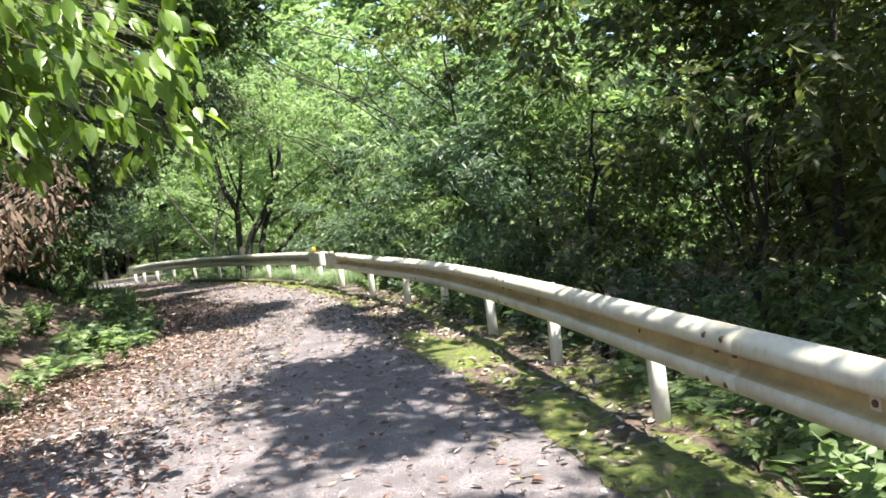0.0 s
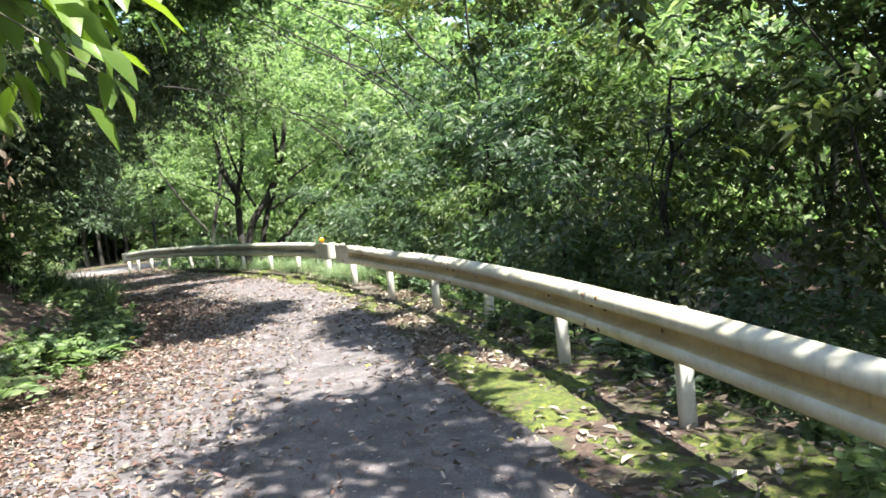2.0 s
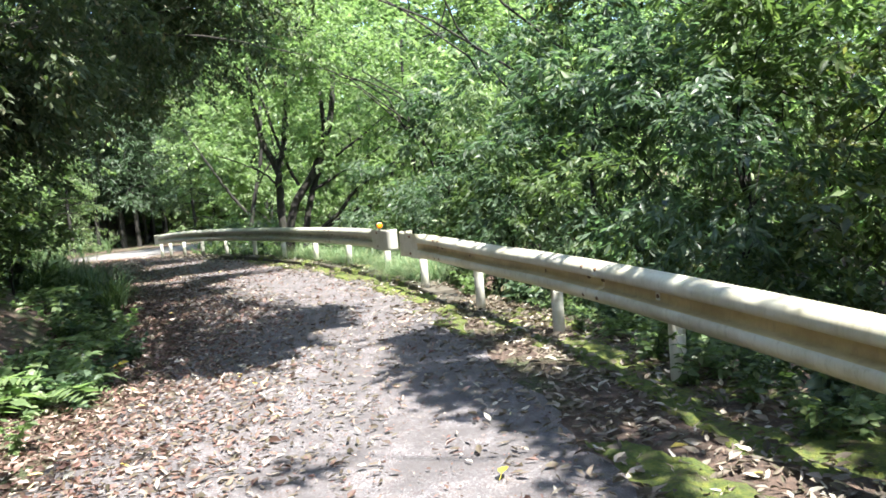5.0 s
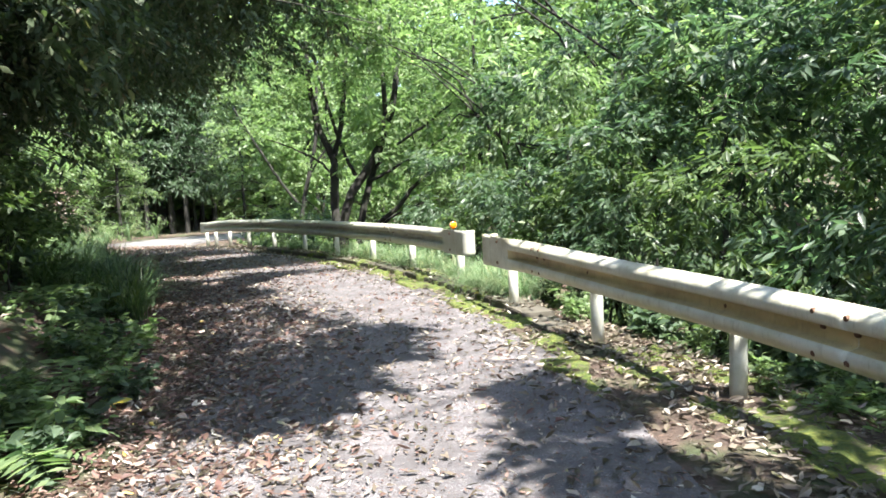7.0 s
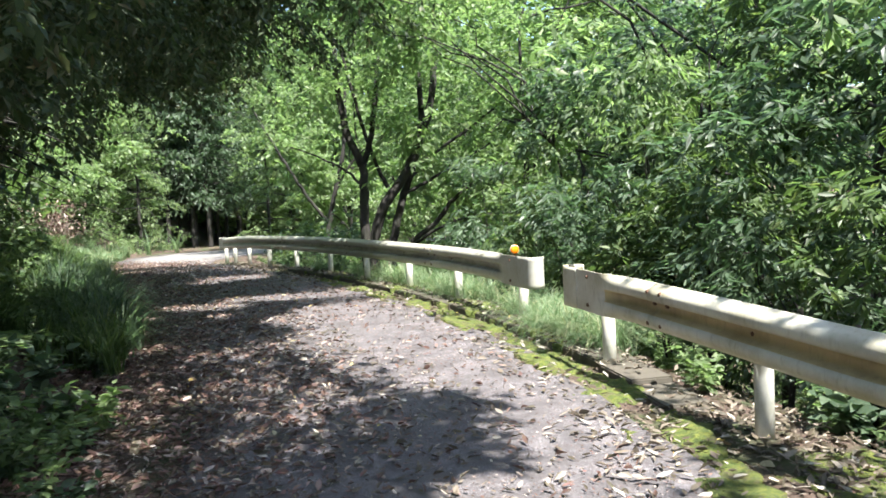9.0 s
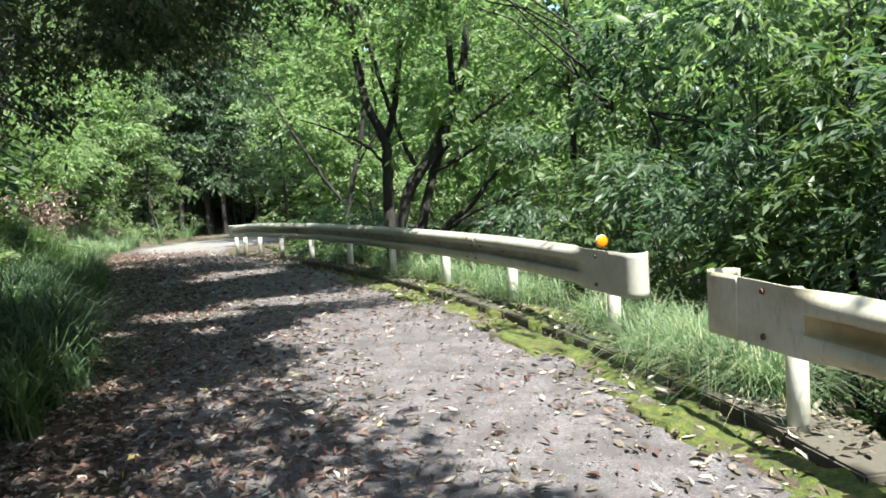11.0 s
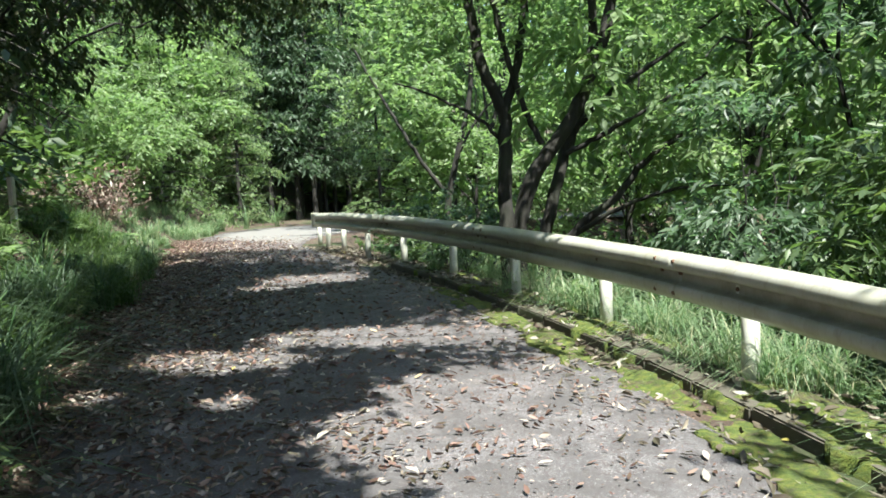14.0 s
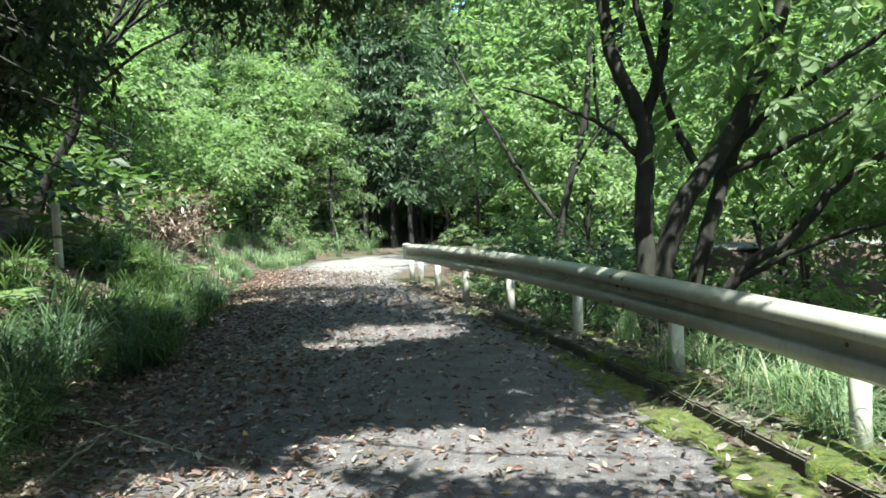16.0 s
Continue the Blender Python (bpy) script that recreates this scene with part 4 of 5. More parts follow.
# ---- the forked tree behind the second rail ----
def forked_tree():
    rng = np.random.default_rng(77)
    base = np.array([-0.85, 27.35, float(land(-0.85, 27.35)) - 0.1])
    root = thing("forked_tree", base, "dark multi-stemmed tree with spreading limbs behind the guardrail", "tree")
    stems = [("trunk", [(-0.93, 27.3, -0.5), (-0.97, 27.4, 0.8), (-0.95, 27.5, 1.8), (-0.95, 27.6, 2.42)], 0.125, 0.10),
             ("limb", [(-0.95, 27.6, 2.38), (-1.12, 27.6, 2.75), (-1.28, 27.65, 3.2), (-1.4, 27.7, 3.9), (-1.5, 27.8, 5.6)], 0.095, 0.05),
             ("limb", [(-0.94, 27.6, 2.38), (-0.80, 27.6, 2.75), (-0.68, 27.7, 3.3), (-0.55, 27.8, 4.2), (-0.4, 27.9, 5.8)], 0.075, 0.04),
             ("limb", [(-0.38, 27.5, 1.85), (-0.62, 27.5, 2.35), (-0.85, 27.45, 3.1), (-1.05, 27.4, 3.9), (-1.3, 27.3, 5.0)], 0.05, 0.03),
             ("trunk", [(-0.80, 27.4, -0.5), (-0.74, 27.45, 0.8), (-0.42, 27.5, 1.55), (0.0, 27.6, 2.1), (0.32, 27.7, 2.75), (0.6, 27.9, 3.4), (0.9, 28.1, 5.0)], 0.14, 0.07),
             ("trunk", [(-0.45, 27.8, -0.8), (-0.28, 27.8, 0.8), (-0.05, 27.8, 1.6), (0.18, 27.9, 2.2), (0.42, 28.1, 3.0), (0.5, 28.3, 4.6)], 0.11, 0.06),
             ("limb", [(0.12, 27.8, 2.05), (0.5, 27.6, 2.45), (0.95, 27.5, 2.75), (1.5, 27.3, 3.1), (2.2, 27.2, 3.6)], 0.05, 0.02),
             ("limb", [(0.0, 27.7, 1.7), (0.6, 27.5, 2.0), (1.2, 27.4, 2.3), (2.0, 27.3, 2.75)], 0.045, 0.02),
             ("limb", [(-0.15, 27.7, 0.15), (0.2, 27.6, 0.62), (0.75, 27.5, 1.05), (1.1, 27.45, 1.5), (1.6, 27.4, 1.85), (2.4, 27.3, 2.3)], 0.075, 0.03),
             ("limb", [(0.1, 27.6, 0.45), (0.7, 27.2, 0.85), (1.4, 27.0, 1.1), (2.3, 26.9, 1.15)], 0.04, 0.015),
             ("limb", [(-0.97, 27.5, 1.9), (-1.35, 27.5, 2.3), (-1.9, 27.5, 2.6), (-2.6, 27.6, 2.9)], 0.035, 0.012)]
    tips = []
    for name, pts, r0, r1 in stems:
        p = smooth_line(pts, 6 * len(pts))
        p = p + rng.standard_normal(p.shape) * 0.008
        v, f = tube(p - base, np.linspace(r0, r1, len(p)) * 1.02, 10, 0.05, rng)
        from_arrays(name, v, f, BARK, root)
        if name == "limb" or pts[-1][2] > 4:
            tips.append(p[len(p) // 2:])
    tips = np.concatenate(tips)
    c = tips[rng.integers(0, len(tips), 170)] + rng.standard_normal((170, 3)) * np.array([0.8, 0.8, 0.5])
    c = c[(c[:, 2] > 3.3) | (c[:, 0] > 1.4)]
    extra = np.stack([rng.uniform(-4.0, 3.5, 120), rng.uniform(26.5, 30.5, 120), rng.uniform(3.7, 6.5, 120)], 1)
    c = np.concatenate([c, extra])
    lc, ld = sprays(c, unit(rng.standard_normal(c.shape)), 55, 0.38, rng, 0.3, 0.35)
    size = 0.15 * rng.uniform(0.6, 1.25, len(lc))
    v, f = leaf_arrays(lc - base, ld, size, size * 0.4, rng)
    from_arrays("crown", v, f, LEAF_LIGHT, root)


forked_tree()


def kerb_x(y):
    return right_edge(y) + 0.30


def slender_tree():
    rng = np.random.default_rng(78)
    base = np.array([-2.45, 33.9, float(land(-2.45, 33.9)) - 0.1])
    root = thing("slender_tree", base, "slender dark tree with a long leaning branch beyond the rail", "tree")
    stems = [("trunk", [tuple(base), (-2.38, 34.0, 0.6), (-2.12, 34.0, 1.8), (-1.8, 34.0, 3.0), (-1.6, 34.1, 5.2)], 0.10, 0.05),
             ("limb", [(-2.3, 34.0, 0.9), (-2.75, 33.95, 1.5), (-3.25, 33.9, 2.3), (-3.85, 33.9, 3.4), (-4.5, 33.9, 4.6)], 0.055, 0.025),
             ("limb", [(-2.05, 34.0, 2.0), (-1.6, 33.9, 2.7), (-1.1, 33.8, 3.2), (-0.4, 33.8, 3.6)], 0.04, 0.015)]
    tips = []
    for name, pts, r0, r1 in stems:
        p = smooth_line(pts, 5 * len(pts)) + rng.standard_normal((5 * len(pts), 3)) * 0.008
        v, f = tube(p - base, np.linspace(r0, r1, len(p)), 8, 0.04, rng)
        from_arrays(name, v, f, BARK, root)
        tips.append(p[len(p) * 2 // 3:])
    tips = np.concatenate(tips)
    c = tips[rng.integers(0, len(tips), 60)] + rng.standard_normal((60, 3)) * np.array([0.8, 0.6, 0.5])
    lc, ld = sprays(c, unit(rng.standard_normal(c.shape)), 52, 0.36, rng, 0.3, 0.4)
    size = 0.15 * rng.uniform(0.6, 1.25, len(lc))
    v, f = leaf_arrays(lc - base, ld, size, size * 0.4, rng)
    from_arrays("crown", v, f, LEAF_LIGHT, root)


slender_tree()


# ---- leaves on the ground ----
def fallen(n, seed, x0, x1, y0, y1, size, label, where, form="fallen", mat=LITTER):
    rng = np.random.default_rng(seed)
    y = rng.uniform(y0, y1, n)
    u = rng.uniform(0, 1, n)
    x = x0(y) + (x1(y) - x0(y)) * u
    ok = where(x, y, u, rng)
    x, y = x[ok], y[ok]
    on_road = (x > left_edge(y) + 0.35) & (x < right_edge(y))
    z = np.where(on_road, base_z(y) + 0.026, np.maximum(land(x, y) + 0.012, base_z(y) - 9))
    z = np.where((y > 15.8) & (y < 28) & (x > kerb_x(y) - 0.02) & (x < kerb_x(y) + 0.36), 0.082, z)
    a = rng.uniform(0, 2 * math.pi, len(x))
    axis = np.stack([np.cos(a), np.sin(a), rng.uniform(-0.05, 0.42, len(x))], 1)
    s = size * rng.uniform(0.40, 1.35, len(x))
    v, f = leaf_arrays(np.stack([x, y, z], 1), axis, s, s * rng.uniform(0.22, 0.50, len(x)), rng, form)
    return tagged(from_arrays("leaf_litter", v, f, mat, smooth=False), label, "leaves", kind="stuff")


def patchy(x, y):
    return 0.5 + 0.5 * np.sin(1.7 * x + 0.6 * np.sin(0.8 * y)) * np.sin(1.1 * y + 0.5 * x)


fallen(150000, 1, lambda y: left_edge(y) - 0.7, lambda y: right_edge(y) - 0.3, -3, 42, 0.066, "dry brown leaves along the lane's bank side",
       lambda x, y, u, r: r.uniform(0, 1, len(x)) < np.clip(1.4 - 1.9 * u, np.where(y > 19.5, 0.58 - 0.46 * u, 0.06), 1) * np.where(u < 0.45, 0.85, 0.55 + 0.45 * patchy(x, y)) * np.where(y < 31, 1, np.where(y < 39, 0.6, 0.2)))
fallen(46000, 2, lambda y: right_edge(y) - 0.7, lambda y: rail_x(y) + 0.5, -3, 34, 0.075, "dry leaves on the verge under the guardrail",
       lambda x, y, u, r: r.uniform(0, 1, len(x)) < np.where((y > 8.2) & (y < 15), 0.85, 0.32) * np.clip(u * 1.6, 0.1, 1), "fallen", LITTER_PALE)
fallen(26000, 5, lambda y: left_edge(y) - 0.3, lambda y: left_edge(y) + 2.6, 6, 33, 0.062, "pale dry leaves scattered over the dark litter",
       lambda x, y, u, r: r.uniform(0, 1, len(x)) < 0.9 - 0.6 * u, "fallen", LITTER_PALE)
fallen(90000, 3, lambda y: left_edge(y), right_edge, -3, 40, 0.024, "crumbled leaf bits on the asphalt", lambda x, y, u, r: r.uniform(0, 1, len(x)) < 0.35 + 0.6 * patchy(x, y), False)
fallen(12000, 4, lambda y: left_edge(y) - 4.5, lambda y: left_edge(y), -3, 40, 0.09, "brown leaves on the bank", lambda x, y, u, r: u > r.uniform(0, 1, len(x)) * 0.9)


# moss on the verge
def moss_strip(y0, y1, a, b, seed, lift=0.016):
    ob = strip("moss_patch", np.arange(y0, y1, 0.05), a, b, lift, MOSS, 14, 0.05, seed)
    for v in ob.data.vertices:
        q = v.co
        v.co.z += 0.06 * noise.noise(Vector((q.x * 2.1, q.y * 1.3, seed))) + 0.03 * noise.noise(Vector((q.x * 9, q.y * 7, seed))) - 0.014
    return tagged(ob, "bright green moss on the verge beside the asphalt", "moss", "verge moss", "stuff")


def swell(y, y0, y1):
    return np.clip(np.sin(np.clip((y - y0) / (y1 - y0), 0, 1) * math.pi) * 2.2, 0.05, 1)


moss_strip(-3, 9.6, lambda y: right_edge(y) + 0.02, lambda y: right_edge(y) + 0.05 + 0.62 * swell(y, -4, 9.8), 21)
moss_strip(-2, 14.0, lambda y: rail_x(y) - 0.35, lambda y: rail_x(y) + 0.35, 24, 0.008)
moss_strip(12.5, 26.0, lambda y: right_edge(y) - 0.18 * swell(y, 12.3, 26.5), lambda y: right_edge(y) + (0.20 + 0.14 * np.clip((16.4 - y) / 1.2, 0, 1)) * swell(y, 12.3, 26.5), 22, 0.030)
moss_strip(16.9, 27.0, lambda y: kerb_x(y) + 0.012, lambda y: kerb_x(y) + 0.50 - 0.44 * np.clip((18.0 - y) / 1.1, 0, 1), 23, 0.084)


# low kerb stones along the bend
kerb = thing("kerb", (float(kerb_x(14.7)), 14.7, 0), "low mossy concrete kerb under the guardrail", "kerb", kind="structure")
y = 14.7
bm = bmesh.new()
bmesh.ops.create_cube(bm, size=1)
bmesh.ops.scale(bm, verts=bm.verts, vec=(0.36, 0.592, 0.20))
bmesh.ops.bevel(bm, geom=bm.edges[:], offset=0.012, segments=2, affect="EDGES")
stone = bpy.data.meshes.new("kerb_stone")
bm.to_mesh(stone)
bm.free()
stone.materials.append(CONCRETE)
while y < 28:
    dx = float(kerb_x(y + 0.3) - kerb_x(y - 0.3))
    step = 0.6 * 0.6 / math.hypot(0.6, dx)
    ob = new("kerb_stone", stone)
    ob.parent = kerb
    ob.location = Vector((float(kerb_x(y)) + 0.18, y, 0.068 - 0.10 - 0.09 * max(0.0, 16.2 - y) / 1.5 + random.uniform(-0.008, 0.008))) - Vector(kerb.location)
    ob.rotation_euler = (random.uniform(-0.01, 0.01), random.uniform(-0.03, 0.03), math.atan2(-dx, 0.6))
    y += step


# ---- grass and weeds ----
def blades(centres, per, length, lean, rng, width=0.007):
    """Curved grass blades round each centre."""
    n = len(centres) * per
    c = np.repeat(centres, per, 0) + np.concatenate([rng.standard_normal((n, 2)) * 0.06, np.zeros((n, 1))], 1)
    a = rng.uniform(0, 2 * math.pi, n)
    out = np.stack([np.cos(a), np.sin(a), np.zeros(n)], 1)
    side = np.stack([-np.sin(a), np.cos(a), np.zeros(n)], 1)
    L = (np.repeat(np.broadcast_to(length, len(centres)), per) * rng.uniform(0.5, 1.2, n))[:, None]
    b = lean * rng.uniform(0.3, 1.3, n)[:, None]
    up = np.array([[0, 0, 1.0]])
    rows = []
    for t, w in ((0, 1.0), (0.35, 0.9), (0.7, 0.6)):
        p = c + up * L * (t - 0.35 * b * t * t) + out * L * b * t * t
        rows += [p - side * width * w, p + side * width * w]
    rows.append(c + up * L * (1 - 0.55 * b) + out * L * b)
    v = np.stack(rows, 1)
    f = np.array([[0, 1, 3], [0, 3, 2], [2, 3, 5], [2, 5, 4], [4, 5, 6]])
    return v.reshape(-1, 3), (f[None] + np.arange(n)[:, None, None] * 7).reshape(-1, 3)


def on_land(x, y):
    return np.stack([x, y, np.maximum(land(x, y), -9)], 1)


rng = np.random.default_rng(31)
yy = np.concatenate([rng.uniform(16.75, 18.5, 24), rng.normal(19.4, 0.35, 5), rng.normal(21.0, 0.3, 6), rng.normal(22.2, 0.25, 5), rng.normal(23.6, 0.3, 6), rng.uniform(24.0, 27.0, 4)])
c = on_land(rail_x(yy) + rng.uniform(-0.12, 0.5, len(yy)), yy)
tagged(from_arrays("grass", *blades(c, 115, 0.60, 1.25, rng, 0.0036), GRASS), "long fine green grass tufts under the guardrail", "grass", kind="stuff")


def by_stake(x, y):
    """False on the trodden spot round the marker stake."""
    return np.hypot(x + 8.35, y - 26.6) > 0.95


def clumps(y0, y1, n, per, near, far):
    """Places of tufts in clumps along the bank, with a size for each clump."""
    cy, cd, cs = rng.uniform(y0, y1, n), rng.uniform(near, far, n), rng.uniform(0.55, 1.35, n)
    yy = np.repeat(cy, per) + rng.normal(0, 0.28, n * per)
    c, size = on_land(bank_edge(yy) - np.repeat(cd, per) + rng.normal(0, 0.22, n * per), yy), np.repeat(cs, per)
    ok = by_stake(c[:, 0], c[:, 1])
    return c[ok], size[ok]


c, size = clumps(27, 60, 75, 7, -0.1, 2.3)
tagged(from_arrays("grass", *blades(c, 45, 0.55 * size, 0.8, rng, 0.007), GRASS), "tall pale grass in clumps along the sunny bank", "grass", kind="stuff")
c, size = clumps(16.5, 29, 30, 6, 0.15, 2.2)
tagged(from_arrays("grass", *blades(c, 60, 0.70 * size, 1.0, rng, 0.008), LEAF_MID), "drooping dark green grass on the bank", "grass", kind="stuff")
c, size = clumps(19, 25, 7, 5, 0.0, 0.7)
tagged(from_arrays("grass", *blades(c, 60, 0.85 * size, 1.2, rng, 0.008), LEAF_COOL), "long arching bluish grass at the foot of the bank", "grass", kind="stuff")
c = on_land(np.array([-12.7, -11.5]), np.array([48.9, 49.6]))
tagged(from_arrays("grass", *blades(c, 26, 1.75, 0.95, rng, 0.014), GRASS), "tall arching plume grass beside the road", "grass", kind="stuff")


def weed(seed, height, leaf, mat, label):
    """A low weed: several stems with broad leaves."""
    rng = np.random.default_rng(seed)
    root = thing("weed_plant", (0, 0, 0), label, "weed", "roadside weeds")
    lc, ld = [], []
    for i in range(5):
        a = rng.uniform(0, 6.28)
        tip = np.array([math.cos(a) * height * rng.uniform(0.2, 0.7), math.sin(a) * height * rng.uniform(0.2, 0.7), height * rng.uniform(0.5, 1.0)])
        p = smooth_line([(0, 0, -0.03), tip * np.array([0.35, 0.35, 0.6]), tip], 6)
        v, f = tube(p, np.linspace(0.005, 0.002, 6), 4)
        from_arrays("stem", v, f, mat, root)
        for q in p[1:]:
            for k in range(5):
                lc.append(q + rng.standard_normal(3) * 0.012)
                ld.append(np.append(rng.standard_normal(2), rng.uniform(-0.3, 0.5)))
    s = leaf * rng.uniform(0.6, 1.3, len(lc))
    v, f = leaf_arrays(np.array(lc), np.array(ld), s, s * 0.5, rng, True)
    from_arrays("foliage", v, f, mat, root)
    return root


kinds = [weed(1, 0.42, 0.085, LEAF_LIGHT, "low light green weed by the lane"), weed(2, 0.55, 0.10, LEAF_MID, "leafy green weed by the lane"), weed(3, 0.35, 0.11, LEAF_COOL, "dark green weed under the trees")]
spots = [(left_edge(y) - rng.uniform(-0.05, 1.5), y) for y in rng.uniform(5, 15.5, 70)] + [(left_edge(y) - rng.uniform(0.0, 1.8), y) for y in rng.uniform(15.5, 30, 60)] + [(rail_x(y) + rng.uniform(0.0, 1.1), y) for y in rng.uniform(0, 17, 80)] + [(rail_x(y) + rng.uniform(0.3, 1.6), y) for y in rng.uniform(17, 34, 45)]
for k, (x, y) in enumerate(spots):
    m = Matrix.Translation((x, y, float(land(x, y)))) @ Matrix.Rotation(rng.uniform(0, 6.28), 4, "Z") @ Matrix.Scale(rng.uniform(0.6, 1.2), 4)
    ob = kinds[k % 3]
    if k < 3:
        ob.matrix_basis = m
    else:
        copy_thing(ob, m)
# a thick patch of weeds at the lane's edge
for k in range(22):
    y = rng.uniform(11.6, 14.6)
    x = float(left_edge(y)) - rng.uniform(-0.15, 0.75)
    copy_thing(kinds[(1, 0, 2)[k % 3]], Matrix.Translation((x, y, float(land(x, y)))) @ Matrix.Rotation(rng.uniform(0, 6.28), 4, "Z") @ Matrix.Scale(rng.uniform(0.7, 1.15), 4))


def fern(seed, size, mat, label):
    """A fern: arching fronds with paired leaflets."""
    rng = np.random.default_rng(seed)
    root = thing("fern", (0, 0, 0), label, "fern", "ferns on the bank")
    for i in range(9):
        a = i * 0.7 + rng.uniform(-0.2, 0.2)
        out = np.array([math.cos(a), math.sin(a), 0])
        L = size * rng.uniform(0.75, 1.15)
        u = np.linspace(0, 1, 15)[:, None]
        p = out * L * 0.85 * u + np.array([0, 0, 1.0]) * L * (0.85 * u - 0.75 * u * u)
        side = np.array([-out[1], out[0], 0])
        c = np.concatenate([p[2:], p[2:]])
        w = np.sin(np.linspace(0.25, 1, 13) * math.pi * 0.93)[:, None] * L * 0.24
        d = np.concatenate([side + out * 0.35 + np.array([0, 0, -0.15]) + 0 * w, -side + out * 0.35 + np.array([0, 0, -0.15]) + 0 * w]) + rng.standard_normal((26, 3)) * 0.08
        s = np.concatenate([w, w])[:, 0] + 0.01
        v, f = leaf_arrays(c, d, s, s * 0.3, rng)
        from_arrays("frond", v, f, mat, root)
    return root


ferns = [fern(1, 0.62, LEAF_LIGHT, "arching light green fern on the bank"), fern(2, 0.75, LEAF_MID, "arching dark green fern on the bank")]
spots = [(left_edge(y) - rng.uniform(0.05, 2.4), y) for y in rng.uniform(16, 31, 64)] + [(left_edge(y) - rng.uniform(0.3, 1.6), y) for y in rng.uniform(6, 16, 14)] + [(rail_x(y) + rng.uniform(0.35, 1.3), y) for y in rng.uniform(1, 13, 22)]
for k, (x, y) in enumerate(spots):
    m = Matrix.Translation((x, y, float(land(x, y)))) @ Matrix.Rotation(rng.uniform(0, 6.28), 4, "Z") @ Matrix.Scale(rng.uniform(0.65, 1.2), 4)
    if k < 2:
        ferns[k].matrix_basis = m
    elif by_stake(x, y):
        copy_thing(ferns[k % 2], m)


# ---- the leafy branch over the lane and the withered bough beside it ----
def near_branch():
    rng = np.random.default_rng(41)
    base = np.array([-4.2, 5.2, float(land(-4.2, 5.2)) - 0.1])
    root = thing("young_tree", base, "young tree with large bright leaves leaning over the lane", "tree")
    t = smooth_line([base, base + np.array([0.2, -0.1, 1.4]), (-3.4, 4.9, 2.9), (-2.3, 4.6, 3.0)], 16)
    v, f = tube(t - base, np.linspace(0.06, 0.02, 16), 8)
    from_arrays("trunk", v, f, BARK_PALE, root)
    c, d = [], []
    for k in range(165):
        q = t[rng.integers(8, 16)]
        tip = np.array([-0.28 - (1.1 if k % 5 < 3 else 2.3) * rng.uniform(0, 1), rng.uniform(3.8, 5.2), 0])
        tip[2] = 1.98 + 0.95 * rng.uniform(0, 1)
        lp = limb_line(q, tip, rng, 0.12, 7, 0.08)
        v, f = tube(lp - base, np.linspace(0.006, 0.002, 7), 5)
        from_arrays("twig", v, f, BARK_TWIG, root)
        for u in range(2, 7):
            for j in range(4):
                c.append(lp[u] + rng.standard_normal(3) * 0.03)
                w = (lp[u] - lp[u - 1]) / max(np.linalg.norm(lp[u] - lp[u - 1]), 1e-3)
                d.append(w * 0.5 + rng.standard_normal(3) * 0.45 + np.array([0, 0, -0.75]))
    c, d = np.array(c), np.array(d)
    s = 0.135 * rng.uniform(0.65, 1.25, len(c))
    v, f = leaf_arrays(c - base, d, s, s * 0.5, rng, True)
    from_arrays("foliage", v, f, LEAF_NEAR, root, "large bright yellow-green leaves")


near_branch()


def withered_bough():
    rng = np.random.default_rng(43)
    base = np.array([-3.2, 7.2, float(land(-3.2, 7.2)) - 0.1])
    root = thing("withered_shrub", base, "withered shrub with hanging red-brown leaves", "shrub")
    lc, ld = [], []
    for k in range(16):
        tip = np.array([rng.uniform(-2.9, -1.75), rng.uniform(6.2, 8.0), rng.uniform(1.6, 2.3)])
        lp = smooth_line([base + rng.standard_normal(3) * np.array([0.15, 0.15, 0]), (base + tip) / 2 + np.array([0, 0, 0.7]), tip], 9)
        v, f = tube(lp - base, np.linspace(0.018, 0.004, 9), 5)
        from_arrays("stem", v, f, BARK_PALE, root)
        for q in lp[4:]:
            lc.append(q + rng.standard_normal((40, 3)) * np.array([0.14, 0.14, 0.14]) - np.array([0, 0, 0.1]))
            ld.append(rng.standard_normal((40, 3)) * 0.5 + np.array([0, 0, -1.0]))
    lc, ld = np.concatenate(lc), np.concatenate(ld)
    s = 0.10 * rng.uniform(0.6, 1.3, len(lc))
    v, f = leaf_arrays(lc - base, ld, s, s * 0.35, rng)
    from_arrays("withered_foliage", v, f, LEAF_DRY, root)


withered_bough()


def dry_brush(x, y, seed):
    rng = np.random.default_rng(seed)
    z = float(land(x, y))
    root = thing("dry_brush", (x, y, z), "heap of pale dry twigs and dead leaves on the bank", "brushwood")
    lc = []
    for k in range(26):
        a = rng.uniform(0, 6.28)
        L = rng.uniform(0.5, 1.3)
        tip = np.array([math.cos(a) * L, math.sin(a) * L * 0.8, rng.uniform(0.3, 1.3)])
        lp = limb_line(rng.standard_normal(3) * 0.15, tip, rng, 0.12, 7, 0.1)
        v, f = tube(lp, np.linspace(0.016, 0.004, 7), 5)
        from_arrays("twig", v, f, BARK_PALE, root)
        lc.append(lp[rng.integers(1, 7, 30)] + rng.standard_normal((30, 3)) * 0.12)
    lc = np.concatenate(lc)
    s = 0.12 * rng.uniform(0.5, 1.3, len(lc))
    v, f = leaf_arrays(lc, rng.standard_normal((len(lc), 3)), s, s * 0.35, rng)
    from_arrays("dead_foliage", v, f, LITTER, root)


dry_brush(-9.6, 31.0, 61)
dry_brush(-10.6, 32.6, 62)
dry_brush(-11.2, 34.6, 63)

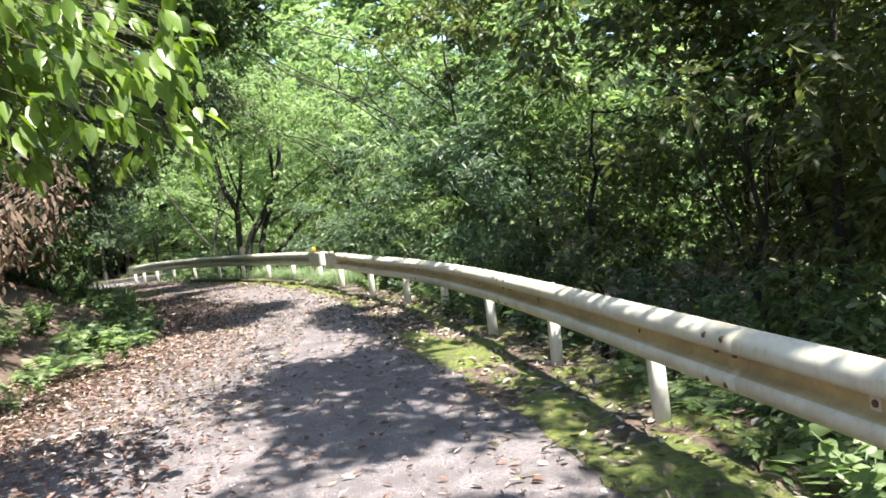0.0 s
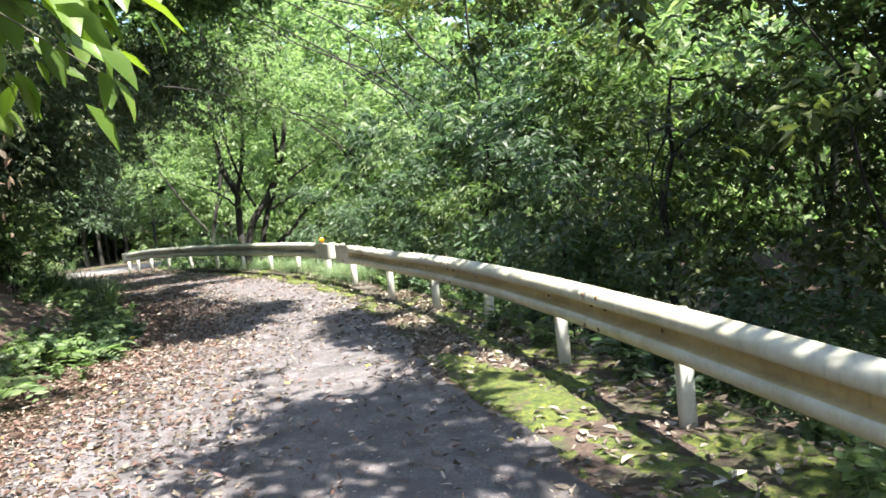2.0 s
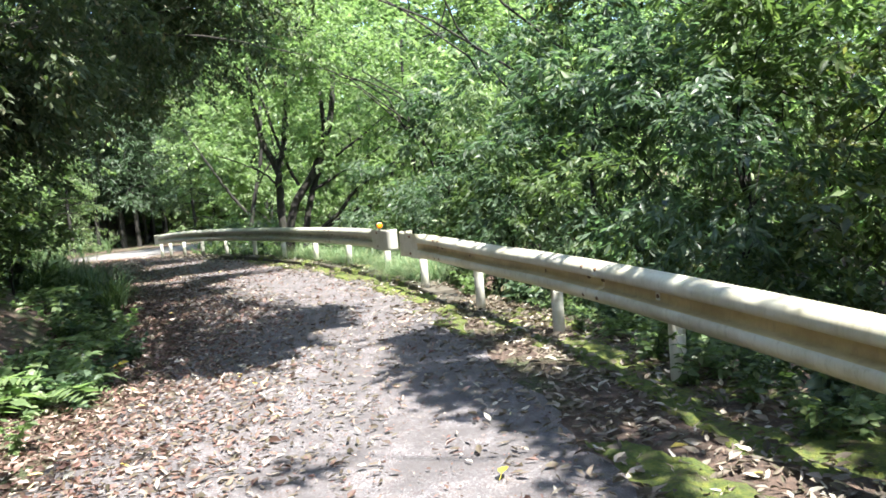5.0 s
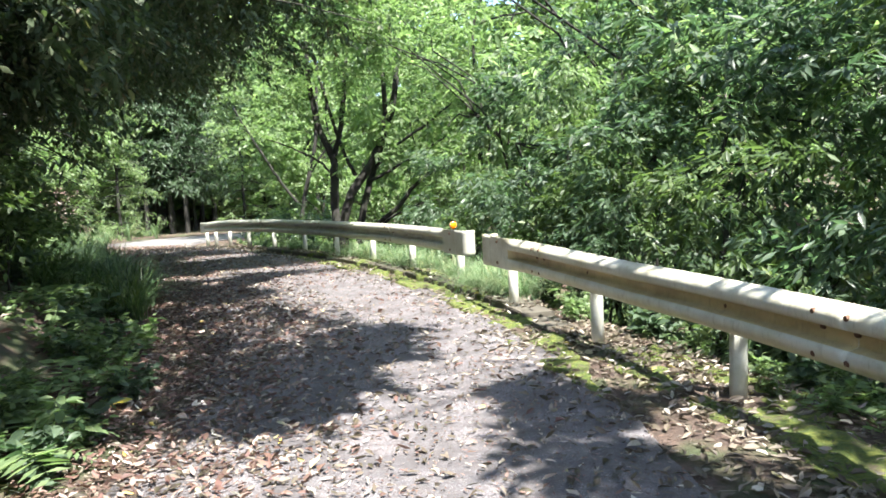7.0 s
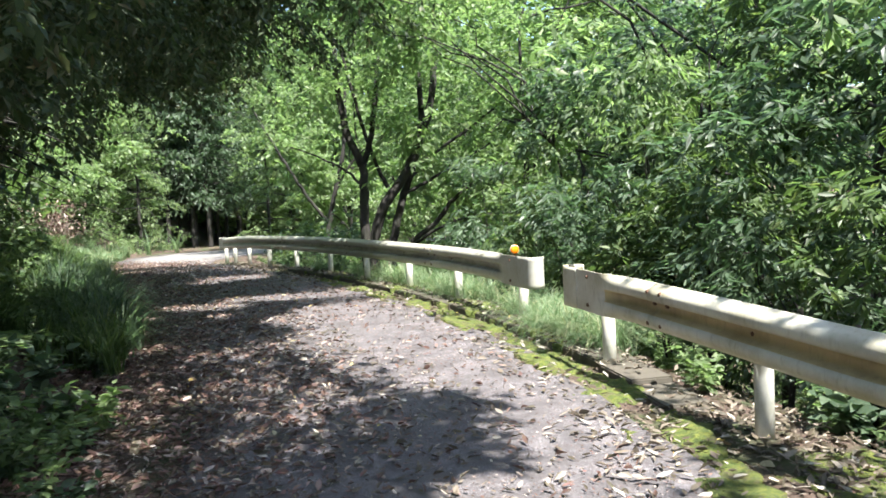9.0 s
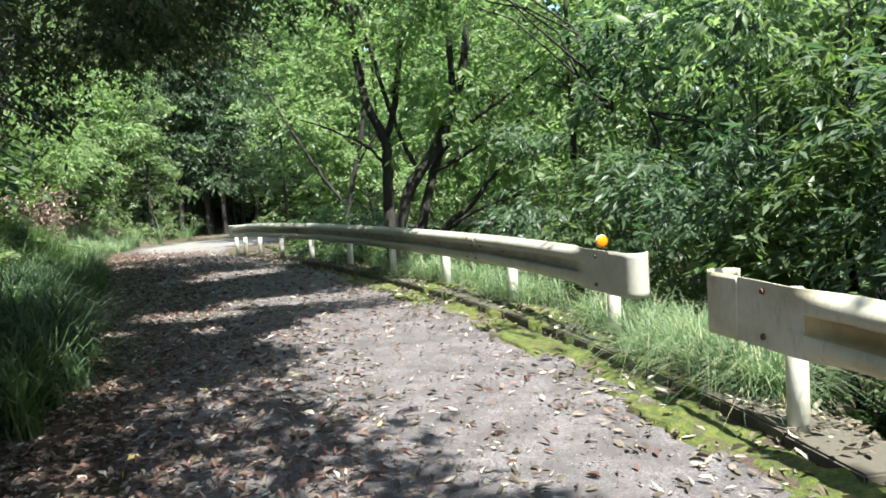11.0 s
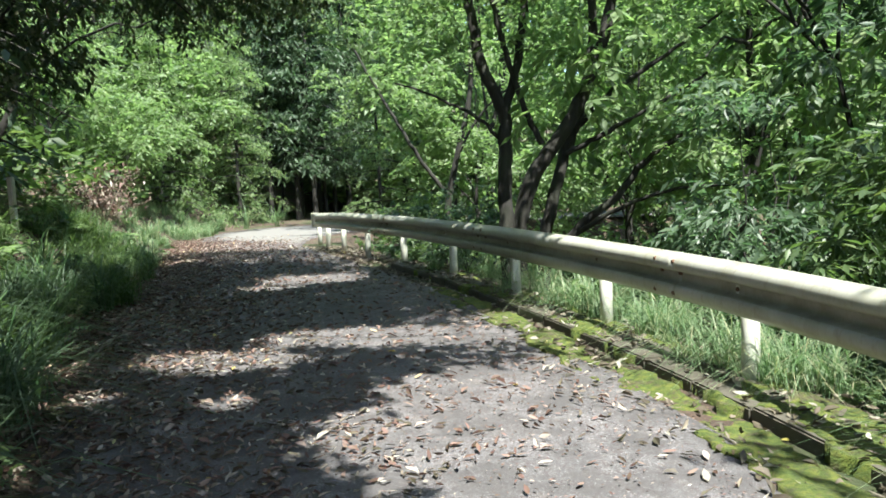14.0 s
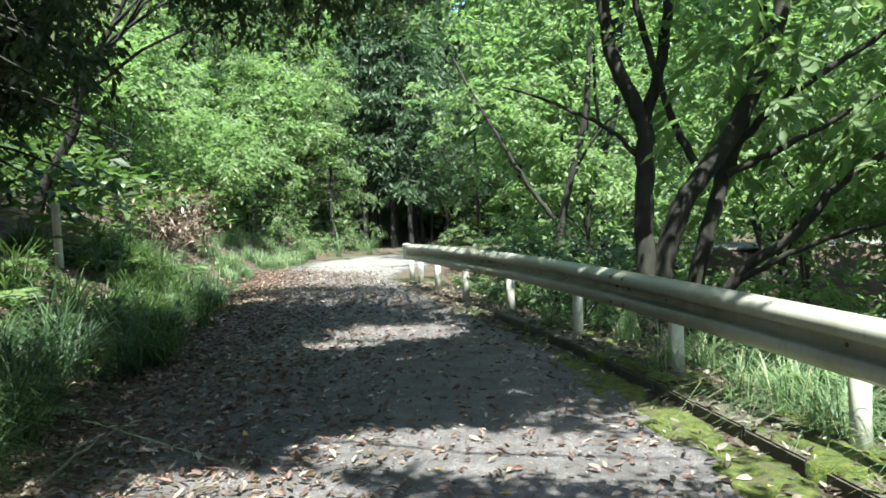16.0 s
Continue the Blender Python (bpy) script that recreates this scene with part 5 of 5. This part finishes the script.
# marker stake on the bank
sx, sy = -8.69, 27.16
stake = thing("marker_stake", (sx, sy, float(land(sx, sy))), "weathered grey wooden stake standing in the bank", "stake")
bm = bmesh.new()
bmesh.ops.create_cube(bm, size=1)
bmesh.ops.scale(bm, verts=bm.verts, vec=(0.09, 0.09, 1.72 - float(land(sx, sy)) + 0.2))
bmesh.ops.translate(bm, verts=bm.verts, vec=(0, 0, (1.72 - float(land(sx, sy))) / 2 - 0.1))
bmesh.ops.bevel(bm, geom=bm.edges[:], offset=0.012, segments=2, affect="EDGES")
part("post", bm, GREY_WOOD, stake)


# a dead stick among the litter, and two yellow leaves
def fallen_stick():
    rng = np.random.default_rng(91)
    a, b = np.array([-4.42, 21.72, 0.05]), np.array([-4.56, 22.66, 0.09])
    root = thing("fallen_stick", a, "thin dead grey stick lying on the leaf litter", "stick")
    lp = limb_line(a, b, rng, 0.04, 9, 0.03)
    v, f = tube(lp - a, np.linspace(0.012, 0.005, 9), 6, 0.08, rng)
    from_arrays("stem", v, f, BARK_PALE, root)
    side = limb_line(lp[5], lp[5] + np.array([0.16, 0.10, 0.05]), rng, 0.05, 5, 0.04)
    v, f = tube(side - a, np.linspace(0.006, 0.003, 5), 5)
    from_arrays("side_twig", v, f, BARK_PALE, root)


fallen_stick()


YELLOW_LEAF = leaf_material("yellow_leaf", [(0.0, (0.42, 0.36, 0.05)), (1.0, (0.55, 0.46, 0.08))], (1.4, 1.3, 0.5), rough=0.5, thru=0.3)


def yellow_leaf(x, y, z, turn, size):
    rng = np.random.default_rng(int(turn * 10))
    root = thing("yellow_leaf", (x, y, z), "large yellow leaf lying on the litter", "leaf", "yellow leaves")
    d = np.array([[math.cos(turn), math.sin(turn), 0.25]])
    v, f = leaf_arrays(np.zeros((1, 3)), d, size, size * 0.62, rng, True)
    from_arrays("blade", v, f, YELLOW_LEAF, root)
    v, f = tube(np.array([-d[0] * 0.05, -d[0] * 0.02, d[0] * size * 0.3]), np.array([0.002, 0.002, 0.001]), 5)
    from_arrays("stalk", v, f, YELLOW_LEAF, root)


for x, y, turn, size in ((-2.46, 13.17, 2.2, 0.13), (-2.05, 13.2, 0.5, 0.11), (0.75, 9.1, 1.1, 0.09)):
    yellow_leaf(x, y, max(float(land(x, y)), 0.0) + 0.05, turn, size)
